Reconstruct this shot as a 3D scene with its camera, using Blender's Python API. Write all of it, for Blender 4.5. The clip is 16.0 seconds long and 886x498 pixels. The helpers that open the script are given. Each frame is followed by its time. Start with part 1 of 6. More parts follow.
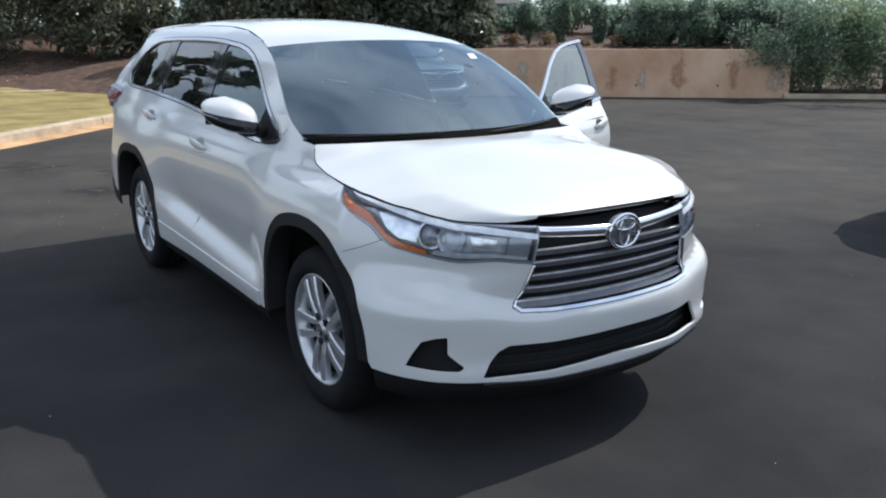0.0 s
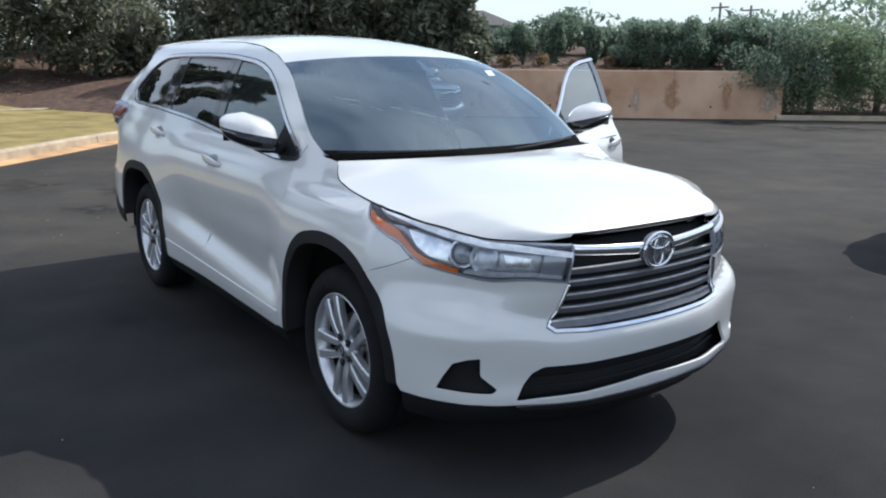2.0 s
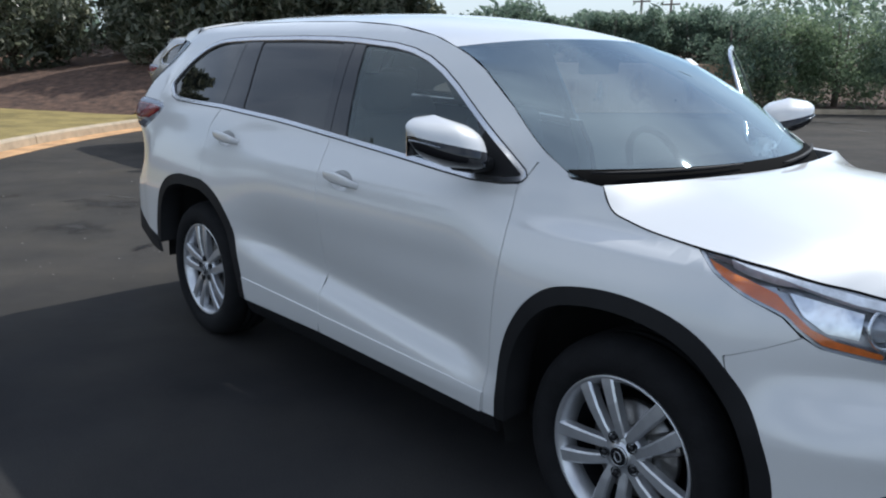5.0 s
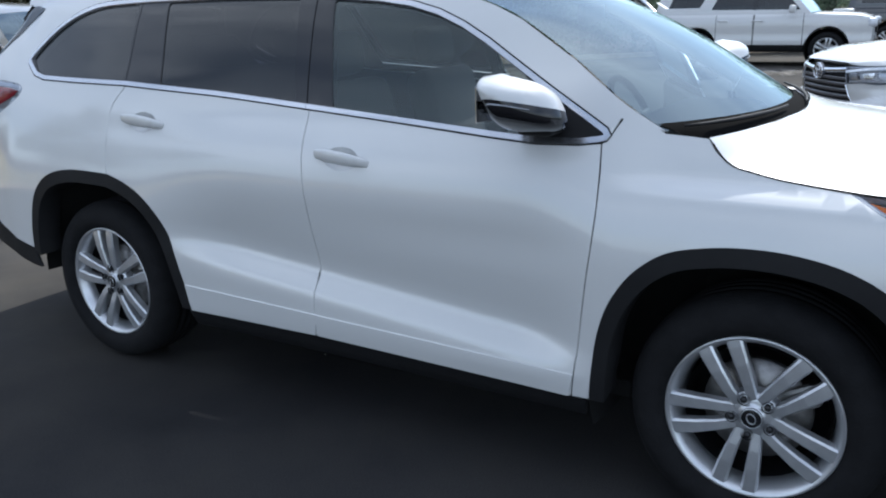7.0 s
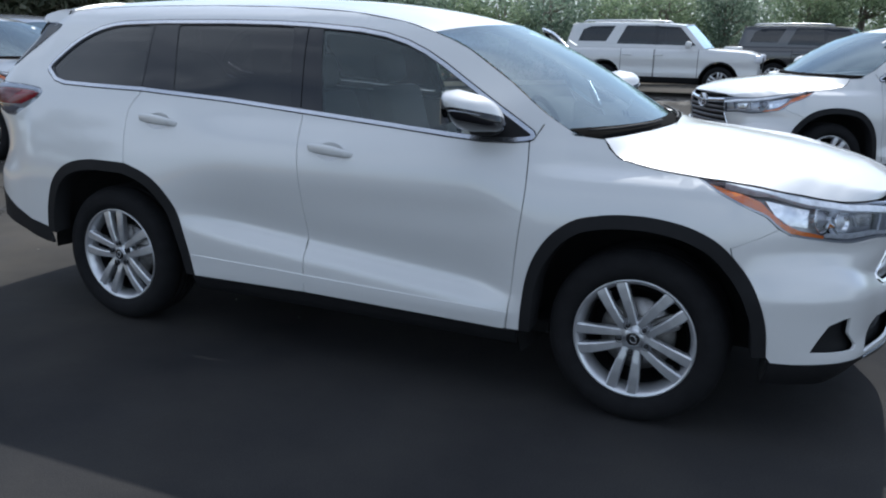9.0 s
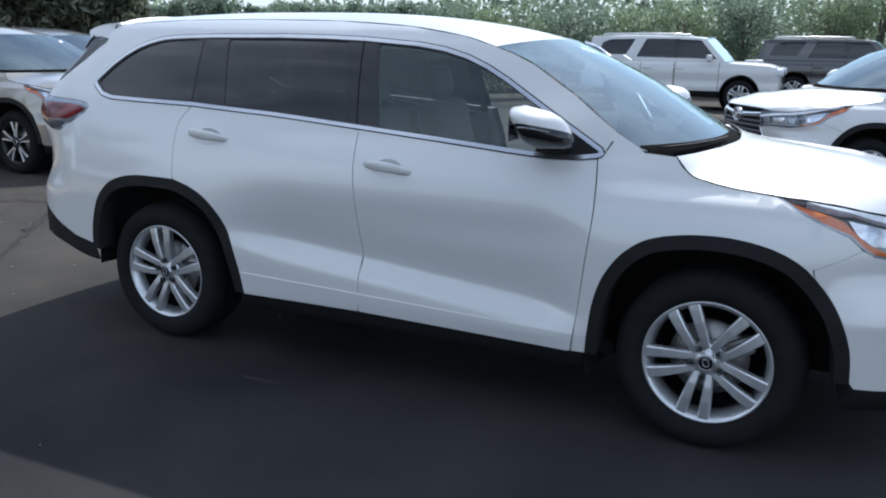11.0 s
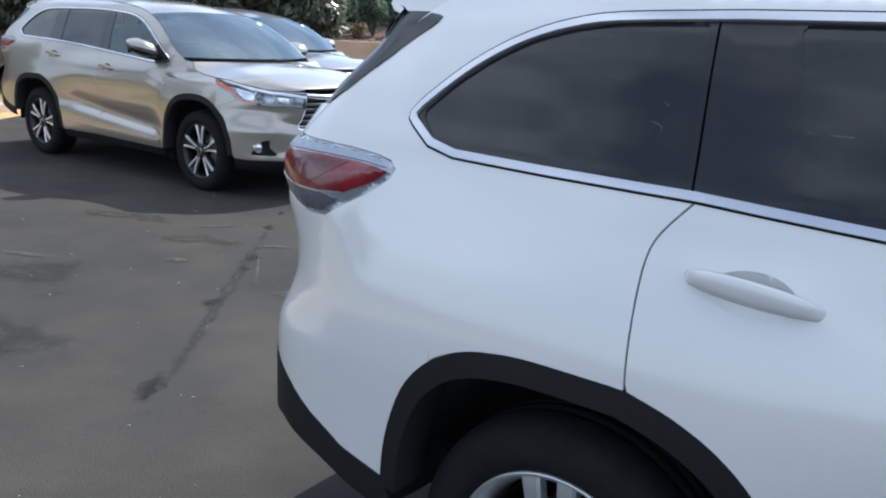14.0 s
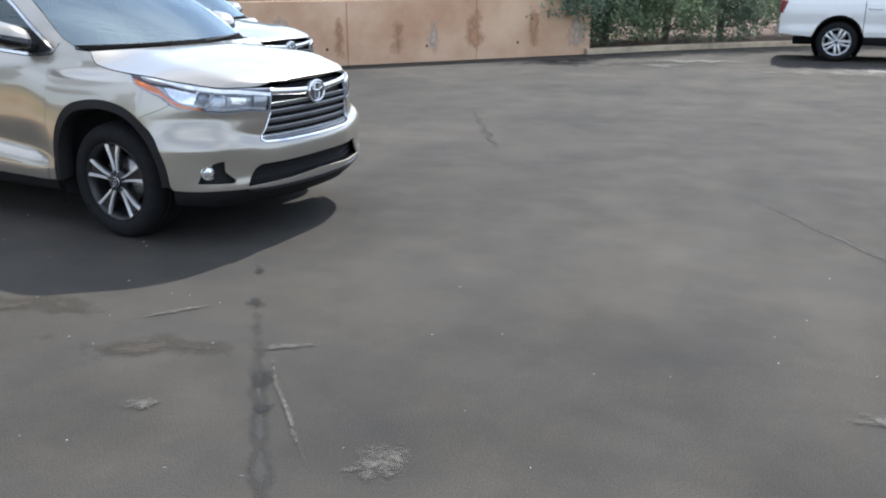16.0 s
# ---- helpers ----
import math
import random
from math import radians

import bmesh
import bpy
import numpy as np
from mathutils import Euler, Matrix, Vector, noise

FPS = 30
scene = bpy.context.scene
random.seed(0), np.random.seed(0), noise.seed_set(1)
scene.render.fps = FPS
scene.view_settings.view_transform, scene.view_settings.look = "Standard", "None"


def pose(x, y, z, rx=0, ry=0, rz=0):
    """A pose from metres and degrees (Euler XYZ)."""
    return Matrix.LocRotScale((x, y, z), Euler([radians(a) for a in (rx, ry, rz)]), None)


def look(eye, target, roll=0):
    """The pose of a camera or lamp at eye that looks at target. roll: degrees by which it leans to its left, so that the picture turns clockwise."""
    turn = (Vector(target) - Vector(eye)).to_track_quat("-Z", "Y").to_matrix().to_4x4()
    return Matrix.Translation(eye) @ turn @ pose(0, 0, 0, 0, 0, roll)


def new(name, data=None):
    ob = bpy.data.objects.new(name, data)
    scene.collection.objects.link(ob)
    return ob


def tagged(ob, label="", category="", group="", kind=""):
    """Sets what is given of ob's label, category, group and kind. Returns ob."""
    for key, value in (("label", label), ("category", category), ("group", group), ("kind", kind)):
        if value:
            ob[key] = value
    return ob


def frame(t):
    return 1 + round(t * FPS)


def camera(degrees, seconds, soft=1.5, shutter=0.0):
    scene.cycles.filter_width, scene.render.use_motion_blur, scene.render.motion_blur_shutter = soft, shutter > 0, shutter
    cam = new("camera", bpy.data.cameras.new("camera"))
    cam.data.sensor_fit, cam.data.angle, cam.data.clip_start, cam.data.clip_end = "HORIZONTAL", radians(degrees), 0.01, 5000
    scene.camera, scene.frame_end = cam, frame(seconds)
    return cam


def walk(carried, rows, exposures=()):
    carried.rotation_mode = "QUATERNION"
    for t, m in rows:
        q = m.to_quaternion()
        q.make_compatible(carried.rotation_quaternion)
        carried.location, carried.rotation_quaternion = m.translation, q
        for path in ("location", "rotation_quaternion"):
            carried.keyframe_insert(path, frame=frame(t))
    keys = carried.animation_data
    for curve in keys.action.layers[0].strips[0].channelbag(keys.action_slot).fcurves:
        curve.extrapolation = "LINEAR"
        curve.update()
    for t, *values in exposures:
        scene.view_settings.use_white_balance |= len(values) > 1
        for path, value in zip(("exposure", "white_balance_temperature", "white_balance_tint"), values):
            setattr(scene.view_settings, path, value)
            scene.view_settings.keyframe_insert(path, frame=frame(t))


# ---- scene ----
from mathutils.geometry import delaunay_2d_cdt

cam = camera(55.8, 16.0, soft=2.0)
PATH = [
    (0, (3.209, -2.389, 1.648), (1.605, -1.305, 1.146), 0.2),
    (0.5, (3.214, -2.368, 1.643), (1.596, -1.307, 1.136), -0.3),
    (1, (3.211, -2.342, 1.637), (1.607, -1.262, 1.13), 0.1),
    (1.5, (3.186, -2.357, 1.633), (1.563, -1.303, 1.129), 0.1),
    (2, (3.054, -2.482, 1.621), (1.456, -1.367, 1.166), 0.5),
    (2.5, (2.876, -2.588, 1.62), (1.295, -1.465, 1.131), 0.5),
    (3, (2.598, -2.533, 1.588), (1.022, -1.394, 1.123), 0.8),
    (3.5, (2.329, -2.511, 1.595), (0.741, -1.402, 1.096), 2.3),
    (4, (2.021, -2.657, 1.586), (0.535, -1.422, 1.072), 1.1),
    (4.5, (1.729, -2.763, 1.574), (0.216, -1.541, 1.109), 0.9),
    (7, (0.385, -3.207, 1.541), (-0.614, -1.566, 0.983), -1.5),
    (7.5, (0.425, -3.544, 1.554), (-0.601, -1.903, 1.049), -1.2),
    (8, (0.566, -3.804, 1.581), (-0.311, -2.077, 1.083), -0.2),
    (8.5, (0.656, -4.110, 1.581), (-0.164, -2.359, 1.070), 0.8),
    (11, (0.409, -4.125, 1.585), (-0.435, -2.377, 1.104), 0.8),
    (11.5, (0.108, -3.820, 1.582), (-0.880, -2.145, 1.117), -0.0),
    (12, (-0.284, -3.539, 1.555), (-1.312, -1.886, 1.095), -0.0),
    (12.5, (-0.743, -3.246, 1.535), (-1.747, -1.575, 1.089), 1.0),
    (13, (-1.173, -2.922, 1.539), (-2.228, -1.286, 1.079), 1.8),
    (13.5, (-1.641, -2.653, 1.558), (-2.656, -0.999, 1.076), 1.1),
    (14, (-2.085, -2.358, 1.542), (-3.213, -0.786, 1.037), 2.7),
    (14.5, (-2.607, -2.186, 1.559), (-3.736, -0.613, 1.061), 1.4),
    (15, (-3.196, -1.753, 1.508), (-4.283, -0.163, 0.969), 2.6),
    (15.3, (-3.510, -1.569, 1.521), (-4.540, 0.060, 0.989), 1.2),
    (15.5, (-3.720, -1.445, 1.529), (-4.711, 0.210, 1.002), 0.3),
    (16, (-4.205, -1.163, 1.566), (-5.064, 0.537, 0.957), -0.3),
]
walk(cam, [(t, look(eye, target, roll)) for t, eye, target, roll in PATH],
     [(0.0, .36, 6200, 9), (3.0, .33, 6180, 9), (4.7, .12, 6100, 9), (7.0, .54, 6000, 9), (8.5, .26, 6000, 9), (11.0, .37, 5950, 9), (12.5, .57, 5950, 9), (13.5, .71, 6000, 9), (14.5, .73, 6050, 9), (15.3, .56, 6150, 9), (16.0, 1.08, 6250, 9)])

# ---- sun and sky
SUN = Vector((-.012, .695, .715)).normalized()
sun = new("sun", bpy.data.lights.new("sun", "SUN"))
sun.data.energy, sun.data.angle, sun.data.color = 3.5, radians(.6), (1.0, .95, .87)
sun.matrix_world = look((0, 0, 0), -SUN)
world = bpy.data.worlds.new("sky")
scene.world = world
world.use_nodes = True
wn, wl = world.node_tree.nodes, world.node_tree.links
sky = wn.new("ShaderNodeTexSky")
sky.sky_type, sky.sun_disc = "NISHITA", False
sky.sun_elevation, sky.sun_rotation = math.asin(SUN.z), math.atan2(SUN.x, SUN.y)
sky.air_density, sky.dust_density, sky.ozone_density = 1.0, .5, 1.8
co = wn.new("ShaderNodeTexCoord")
stretch = wn.new("ShaderNodeMapping")
stretch.inputs["Scale"].default_value = (1, 1, 1.8)
cloud = wn.new("ShaderNodeTexNoise")
cloud.inputs["Scale"].default_value, cloud.inputs["Detail"].default_value, cloud.inputs["Roughness"].default_value = 2.2, 4, .52
ramp = wn.new("ShaderNodeValToRGB")
ramp.color_ramp.elements[0].position, ramp.color_ramp.elements[1].position = .38, .74
ramp.color_ramp.elements[0].color, ramp.color_ramp.elements[1].color = (.12, .12, .12, 1), (.68, .68, .68, 1)
cmix = wn.new("ShaderNodeMix")
cmix.data_type = "RGBA"
wl.new(co.outputs["Generated"], stretch.inputs["Vector"])
wl.new(stretch.outputs["Vector"], cloud.inputs["Vector"])
wl.new(cloud.outputs["Fac"], ramp.inputs["Fac"])
wl.new(ramp.outputs["Color"], cmix.inputs["Factor"])
wl.new(sky.outputs["Color"], cmix.inputs["A"])
cmix.inputs["B"].default_value = (12.5, 13.2, 14.2, 1)
# pale haze towards the horizon
height, low_sky, hmix = wn.new("ShaderNodeSeparateXYZ"), wn.new("ShaderNodeMapRange"), wn.new("ShaderNodeMix")
hmix.data_type = "RGBA"
low_sky.inputs["From Min"].default_value, low_sky.inputs["From Max"].default_value = .19, .0
low_sky.inputs["To Max"].default_value = .9
wl.new(co.outputs["Generated"], height.inputs["Vector"])
wl.new(height.outputs["Z"], low_sky.inputs["Value"])
wl.new(low_sky.outputs["Result"], hmix.inputs["Factor"])
wl.new(cmix.outputs["Result"], hmix.inputs["A"])
hmix.inputs["B"].default_value = (4.7, 5.4, 5.9, 1)
wl.new(hmix.outputs["Result"], wn["Background"].inputs["Color"])
wn["Background"].inputs["Strength"].default_value = .118

# ---- materials
def material(name, color, rough=.5, metal=0.0, vary=.15, scale=8.0, bump=0.0, bump_scale=60.0, coat=0.0, second=None, ior=1.5):
    m = bpy.data.materials.new(name)
    m.use_nodes = True
    n, l = m.node_tree.nodes, m.node_tree.links
    b = n["Principled BSDF"]
    b.inputs["Roughness"].default_value, b.inputs["Metallic"].default_value, b.inputs["IOR"].default_value = rough, metal, ior
    b.inputs["Coat Weight"].default_value, b.inputs["Coat Roughness"].default_value, b.inputs["Coat IOR"].default_value = coat, .03, 1.7
    c = n.new("ShaderNodeTexCoord")
    if vary or second:
        t = n.new("ShaderNodeTexNoise")
        t.inputs["Scale"].default_value, t.inputs["Detail"].default_value, t.inputs["Roughness"].default_value = scale, 8, .62
        l.new(c.outputs["Object"], t.inputs["Vector"])
        r = n.new("ShaderNodeValToRGB")
        r.color_ramp.elements[0].position, r.color_ramp.elements[1].position = .33, .67
        dark = [max(0, v * (1 - vary)) for v in color]
        lite = second or [min(1, v * (1 + vary)) for v in color]
        r.color_ramp.elements[0].color, r.color_ramp.elements[1].color = (*dark, 1), (*lite, 1)
        l.new(t.outputs["Fac"], r.inputs["Fac"])
        l.new(r.outputs["Color"], b.inputs["Base Color"])
    else:
        b.inputs["Base Color"].default_value = (*color, 1)
    if bump:
        t2 = n.new("ShaderNodeTexNoise")
        t2.inputs["Scale"].default_value, t2.inputs["Detail"].default_value = bump_scale, 6
        l.new(c.outputs["Object"], t2.inputs["Vector"])
        bp = n.new("ShaderNodeBump")
        bp.inputs["Strength"].default_value, bp.inputs["Distance"].default_value = bump, .02
        l.new(t2.outputs["Fac"], bp.inputs["Height"])
        l.new(bp.outputs["Normal"], b.inputs["Normal"])
    return m


def glass(name, tint, rough=.0, ior=1.45, gloss=(1, 1, 1), dust=0.0):
    """A thin tinted pane: clear through, with a glossy front."""
    m = bpy.data.materials.new(name)
    m.use_nodes = True
    n, l = m.node_tree.nodes, m.node_tree.links
    n.remove(n["Principled BSDF"])
    t, g, x, f = (n.new(k) for k in ("ShaderNodeBsdfTransparent", "ShaderNodeBsdfGlossy", "ShaderNodeMixShader", "ShaderNodeFresnel"))
    t.inputs["Color"].default_value, g.inputs["Color"].default_value = (*tint, 1), (*gloss, 1)
    g.inputs["Roughness"].default_value, f.inputs["IOR"].default_value = rough, ior
    l.new(f.outputs["Fac"], x.inputs["Fac"])
    l.new(t.outputs["BSDF"], x.inputs[1])
    l.new(g.outputs["BSDF"], x.inputs[2])
    last = x
    if dust:
        d, last, t2, r2 = (n.new(k) for k in ("ShaderNodeBsdfDiffuse", "ShaderNodeMixShader", "ShaderNodeTexNoise", "ShaderNodeMapRange"))
        d.inputs["Color"].default_value = (.55, .62, .62, 1)
        t2.inputs["Scale"].default_value, t2.inputs["Detail"].default_value = 2.5, 5
        r2.inputs["To Min"].default_value, r2.inputs["To Max"].default_value = dust * .7, dust * 1.3
        l.new(t2.outputs["Fac"], r2.inputs["Value"])
        l.new(r2.outputs["Result"], last.inputs["Fac"])
        l.new(x.outputs["Shader"], last.inputs[1])
        l.new(d.outputs["BSDF"], last.inputs[2])
    l.new(last.outputs["Shader"], n["Material Output"].inputs["Surface"])
    return m


def paint(name, color, metal=0.0, rough=.42):
    m = material(name, color, rough, metal, vary=.02, scale=900, coat=1.0)
    m.node_tree.nodes["Principled BSDF"].inputs["Coat Roughness"].default_value = .09
    return m


WHITE = paint("white_pearl_paint", (.605, .603, .593))
TAN = paint("beige_metallic_paint", (.335, .305, .262), .62, .33)
GREY = paint("grey_metallic_paint", (.19, .19, .20), .55, .36)
BLACKPAINT = paint("black_paint", (.007, .007, .009))
PLASTIC = material("black_plastic", (.010, .010, .011), .62, bump=.15, bump_scale=400, ior=1.3)
GLOSSBLACK = material("gloss_black", (.012, .012, .014), .05, vary=.02)
LINER = material("wheel_well_felt", (.005, .005, .005), .95, vary=.3, scale=30)
CHROME = material("chrome", (.82, .83, .85), .07, 1.0, vary=.03)
TRIMCHROME = material("brushed_chrome", (.56, .57, .60), .20, .95, vary=.04)
SATIN = material("satin_silver", (.62, .63, .65), .32, .75, vary=.06, scale=20)
MACHINED = material("machined_alloy", (.82, .82, .83), .26, .5, vary=.04, scale=30)
DARKALLOY = material("dark_alloy", (.02, .02, .022), .35, .3)
RUBBER = material("tyre_rubber", (.009, .009, .010), .85, vary=.25, scale=20, bump=.2, bump_scale=120, ior=1.3)
DISC = material("brake_steel", (.3, .29, .28), .4, .9, vary=.2, scale=30)
AMBER = material("amber_plastic", (.86, .22, .03), .16, vary=.12, scale=40, coat=.6)
REDLENS = material("red_lens", (.17, .005, .013), .26, vary=.35, scale=14, coat=.45)
DARKRED = material("dark_red_lens", (.095, .004, .010), .28, vary=.3, scale=25, coat=.45)
CLEARPLASTIC = material("clear_grey_plastic", (.33, .35, .39), .20, .3, vary=.05, scale=4, coat=1.0)
STRIP = material("pale_lens_strip", (.30, .33, .39), .38, .15, vary=.06, scale=30)
SMOKE = material("smoked_lens", (.10, .10, .12), .08, vary=.2, scale=25, coat=1.0)
REFLECTOR = material("lamp_reflector", (.80, .82, .86), .18, .85, vary=.2, scale=40)
LAMPGREY = material("lamp_bezel", (.70, .72, .76), .30, .25, vary=.2, scale=30)
LAMPBASE = material("lamp_inner_grey", (.58, .60, .64), .25, .45, vary=.25, scale=25)
SLAT = material("dark_satin_slat", (.13, .13, .14), .3, .5, vary=.15, scale=30)
SLATEDGE = material("slat_edge_silver", (.46, .47, .49), .28, .6, vary=.2, scale=18)
SEAL = material("black_rubber_seal", (.005, .005, .005), .9, vary=.1, ior=1.12)
LENSBALL = material("projector_lens_ball", (.30, .32, .36), .04, .3, vary=.1, scale=60, coat=1.0)
CLEAR = glass("clear_lens", (.93, .94, .96))
WINDSCREEN = glass("windscreen_glass", (.28, .37, .40), rough=.012, ior=2.5, gloss=(.78, .93, 1.0), dust=.02)
FRONTGLASS = glass("front_window_glass", (.60, .68, .67), ior=1.65, gloss=(.9, 1, 1), dust=.02)
PRIVACY = glass("privacy_glass", (.045, .047, .055), ior=1.58, dust=.006)
MIRROR = material("mirror_glass", (.85, .86, .88), .02, 1.0, vary=0)
SEAT = material("grey_cloth", (.11, .11, .115), .9, vary=.12, scale=90, bump=.4, bump_scale=500)
DASH = material("dark_trim", (.035, .035, .038), .7, vary=.15, scale=60, bump=.2, bump_scale=500)
STICKER = material("white_paper", (.75, .75, .72), .7, vary=.03)
def spline(points, n=500):
    """A smooth function through (x, y) points, as a dense table."""
    p = np.array(points, float)
    x, y = p[:, 0], p[:, 1]
    h, dlt = np.diff(x), np.diff(y) / np.diff(x)
    m = np.zeros(len(x))
    m[0], m[-1] = dlt[0], dlt[-1]
    for i in range(1, len(x) - 1):
        if dlt[i - 1] * dlt[i] > 0:
            m[i] = (dlt[i - 1] * h[i] + dlt[i] * h[i - 1]) / (h[i] + h[i - 1])
            lim = 3 * min(abs(dlt[i - 1]), abs(dlt[i]))
            m[i] = max(-lim, min(lim, m[i]))
    xs = np.linspace(x[0], x[-1], n)
    k = np.clip(np.searchsorted(x, xs) - 1, 0, len(x) - 2)
    t = (xs - x[k]) / h[k]
    ys = (y[k] * (2 * t**3 - 3 * t**2 + 1) + m[k] * h[k] * (t**3 - 2 * t**2 + t)
          + y[k + 1] * (3 * t**2 - 2 * t**3) + m[k + 1] * h[k] * (t**3 - t**2))
    return lambda v: np.interp(v, xs, ys)


def ease(a, b, v):
    t = np.clip((v - a) / (b - a), 0, 1)
    return t * t * (3 - 2 * t)


# ---- the body's plan outline and the profiles of its side, nose and tail (car frame: x ahead of the front axle, z up)
PLAN = [(-3.93, 0), (-3.922, .25), (-3.895, .48), (-3.84, .67), (-3.746, .82), (-3.615, .90), (-3.45, .93), (-3.3, .945),
        (-2.79, .957), (-2.2, .945), (-1.4, .942), (-.5, .948), (0, .957), (.2, .957), (.4, .945), (.55, .915), (.68, .865),
        (.78, .795), (.843, .71), (.888, .6), (.922, .47), (.950, .3), (.966, .15), (.971, 0)]


def plan_curve():
    p = np.array(PLAN)
    out = []
    for i in range(len(p) - 1):
        a, b, c, d = p[max(i - 1, 0)], p[i], p[i + 1], p[min(i + 2, len(p) - 1)]
        if i == 0:
            a = np.array((p[1][0], -p[1][1]))
        if i == len(p) - 2:
            d = np.array((p[-2][0], -p[-2][1]))
        for t in np.linspace(0, 1, 24, endpoint=False):
            out.append(.5 * (2 * b + (c - a) * t + (2 * a - 5 * b + 4 * c - d) * t * t + (3 * b - a - 3 * c + d) * t**3))
    out.append(p[-1])
    q = np.array(out)
    ln = np.concatenate(([0], np.cumsum(np.hypot(*np.diff(q, axis=0).T))))
    x = q[:, 0]
    i0, i1 = np.argmin(abs(x + 3.3) + (q[:, 1] < .9) * 9), np.argmin(abs(x - .4) + (q[:, 1] < .9) * 9)
    s = np.where(np.arange(len(x)) < i0, -3.3 - (ln[i0] - ln), np.where(np.arange(len(x)) > i1, .4 + (ln - ln[i1]), x))
    tan = np.gradient(q, axis=0)
    tan /= np.hypot(*tan.T)[:, None]
    return s, q, np.stack((tan[:, 1], -tan[:, 0]), 1)


PS, PQ, PN = plan_curve()
SC, SR = PS[-1], PS[0]
SIDE_IN = spline([(.15, .16), (.22, .075), (.28, .03), (.34, .012), (.40, .004), (.46, .002), (.52, .008), (.555, .030), (.588, .055), (.612, .0615), (.64, .0585), (.70, .046),
                  (.80, .029), (.90, .018), (.98, .026), (1.05, .046), (1.11, .078), (1.16, .108), (1.22, .133), (1.32, .175), (1.42, .222),
                  (1.52, .275), (1.60, .33), (1.65, .385), (1.68, .45), (1.70, .53)])
ARCH_IN = spline([(.15, .16), (.22, .075), (.30, .02), (.40, .004), (.55, .0), (.75, .0), (.84, .006), (.92, .022), (1.0, .05),
                  (1.05, .075), (1.11, .10), (1.16, .125), (1.22, .15), (1.32, .185), (1.42, .226), (1.52, .275), (1.60, .33), (1.65, .385), (1.68, .45), (1.70, .53)])
HAUNCH_IN = spline([(.15, .16), (.22, .075), (.30, .02), (.40, .004), (.55, .0), (.75, .0), (.84, .006), (.92, .018), (1.0, .036), (1.05, .05), (1.11, .07),
                    (1.16, .088), (1.22, .112), (1.28, .14), (1.34, .175), (1.42, .218), (1.52, .275), (1.60, .33), (1.65, .385), (1.68, .45), (1.70, .53)])
NOSE_IN = spline([(.15, .17), (.22, .10), (.28, .04), (.34, .008), (.38, .004), (.44, .012), (.50, .004), (.56, .0), (.60, .006), (.635, .03), (.66, .045),
                  (.76, .036), (.84, .026), (.90, .030), (.95, .052), (.99, .098), (1.03, .18), (1.7, .9)])
TAIL_IN = spline([(.15, .15), (.25, .07), (.34, .02), (.45, .0), (.66, .0), (.76, .006), (.82, .03), (.88, .05), (.95, .056), (1.03, .045), (1.1, .03),
                  (1.2, .035), (1.28, .075), (1.4, .165), (1.5, .26), (1.6, .34), (1.66, .42), (1.7, .5)])

LAMP_TUCK = spline([(-5, 0), (.3, 0), (.36, .006), (.43, .035), (.54, .072), (.66, .10), (.81, .098), (.95, .07), (1.08, .035), (1.2, .008), (1.3, 0), (1.7, 0)], 3000)


def body(s, z):
    """The outer skin at s along the outline and height z; past the middle it runs on over the left side."""
    s, z = np.broadcast_arrays(np.asarray(s, float), np.asarray(z, float))
    flip = np.where((s > SC) | (s < SR), 1.0, -1.0)
    s = np.where(s > SC, 2 * SC - s, np.where(s < SR, 2 * SR - s, s))
    x, y = np.interp(s, PS, PQ[:, 0]), np.interp(s, PS, PQ[:, 1])
    nx, ny = np.interp(s, PS, PN[:, 0]), np.interp(s, PS, PN[:, 1])
    near, rear = ease(-.75, -.4, s), ease(-1.9, -2.5, s)
    w_f, w_r = ease(.42, 1.0, s), ease(-3.35, -3.75, s)
    zs = z + .09 * (s + 1.59) * ease(.36, .44, z) * ease(.85, .70, z)
    zn = z - .08 * ease(1.25, .75, s) * ease(.42, .56, z) * ease(.86, .76, z)
    inset = (SIDE_IN(zs) * (1 - near - rear) + ARCH_IN(z) * near + HAUNCH_IN(z) * rear) * (1 - w_f - w_r) + NOSE_IN(zn) * w_f + TAIL_IN(z) * w_r
    inset = inset + .05 * ease(1.0, 1.06, z) * ease(-.50, -.25, s) * (1 - w_f) + LAMP_TUCK(s) * ease(.60, .80, z) + .032 * ease(.45, .75, s) * ease(1.35, 1.05, s) * ease(.76, .62, z)
    x, y = x + nx * inset, y + ny * inset
    return np.stack((x, y * flip, z), -1)


# ---- mesh helpers
def mesh_of(name, verts, faces, mats, normals=None, smooth=True, index=None):
    me = bpy.data.meshes.new(name)
    me.from_pydata([tuple(map(float, v)) for v in verts], [], [tuple(map(int, f)) for f in faces])
    for m in mats if isinstance(mats, (list, tuple)) else [mats]:
        me.materials.append(m)
    if index is not None:
        me.polygons.foreach_set("material_index", list(index))
    me.polygons.foreach_set("use_smooth", [smooth] * len(me.polygons))
    if normals is not None:
        me.normals_split_custom_set_from_vertices([tuple(map(float, v)) for v in normals])
    me.update()
    return me


def part_of(name, me, parent, label=""):
    ob = new(name, me)
    ob.parent = parent
    return tagged(ob, label)


def part(name, bm, material, parent, label="", smooth=False):
    me = bpy.data.meshes.new(name)
    bm.to_mesh(me)
    bm.free()
    me.materials.append(material)
    me.polygons.foreach_set("use_smooth", [smooth] * len(me.polygons))
    return part_of(name, me, parent, label)


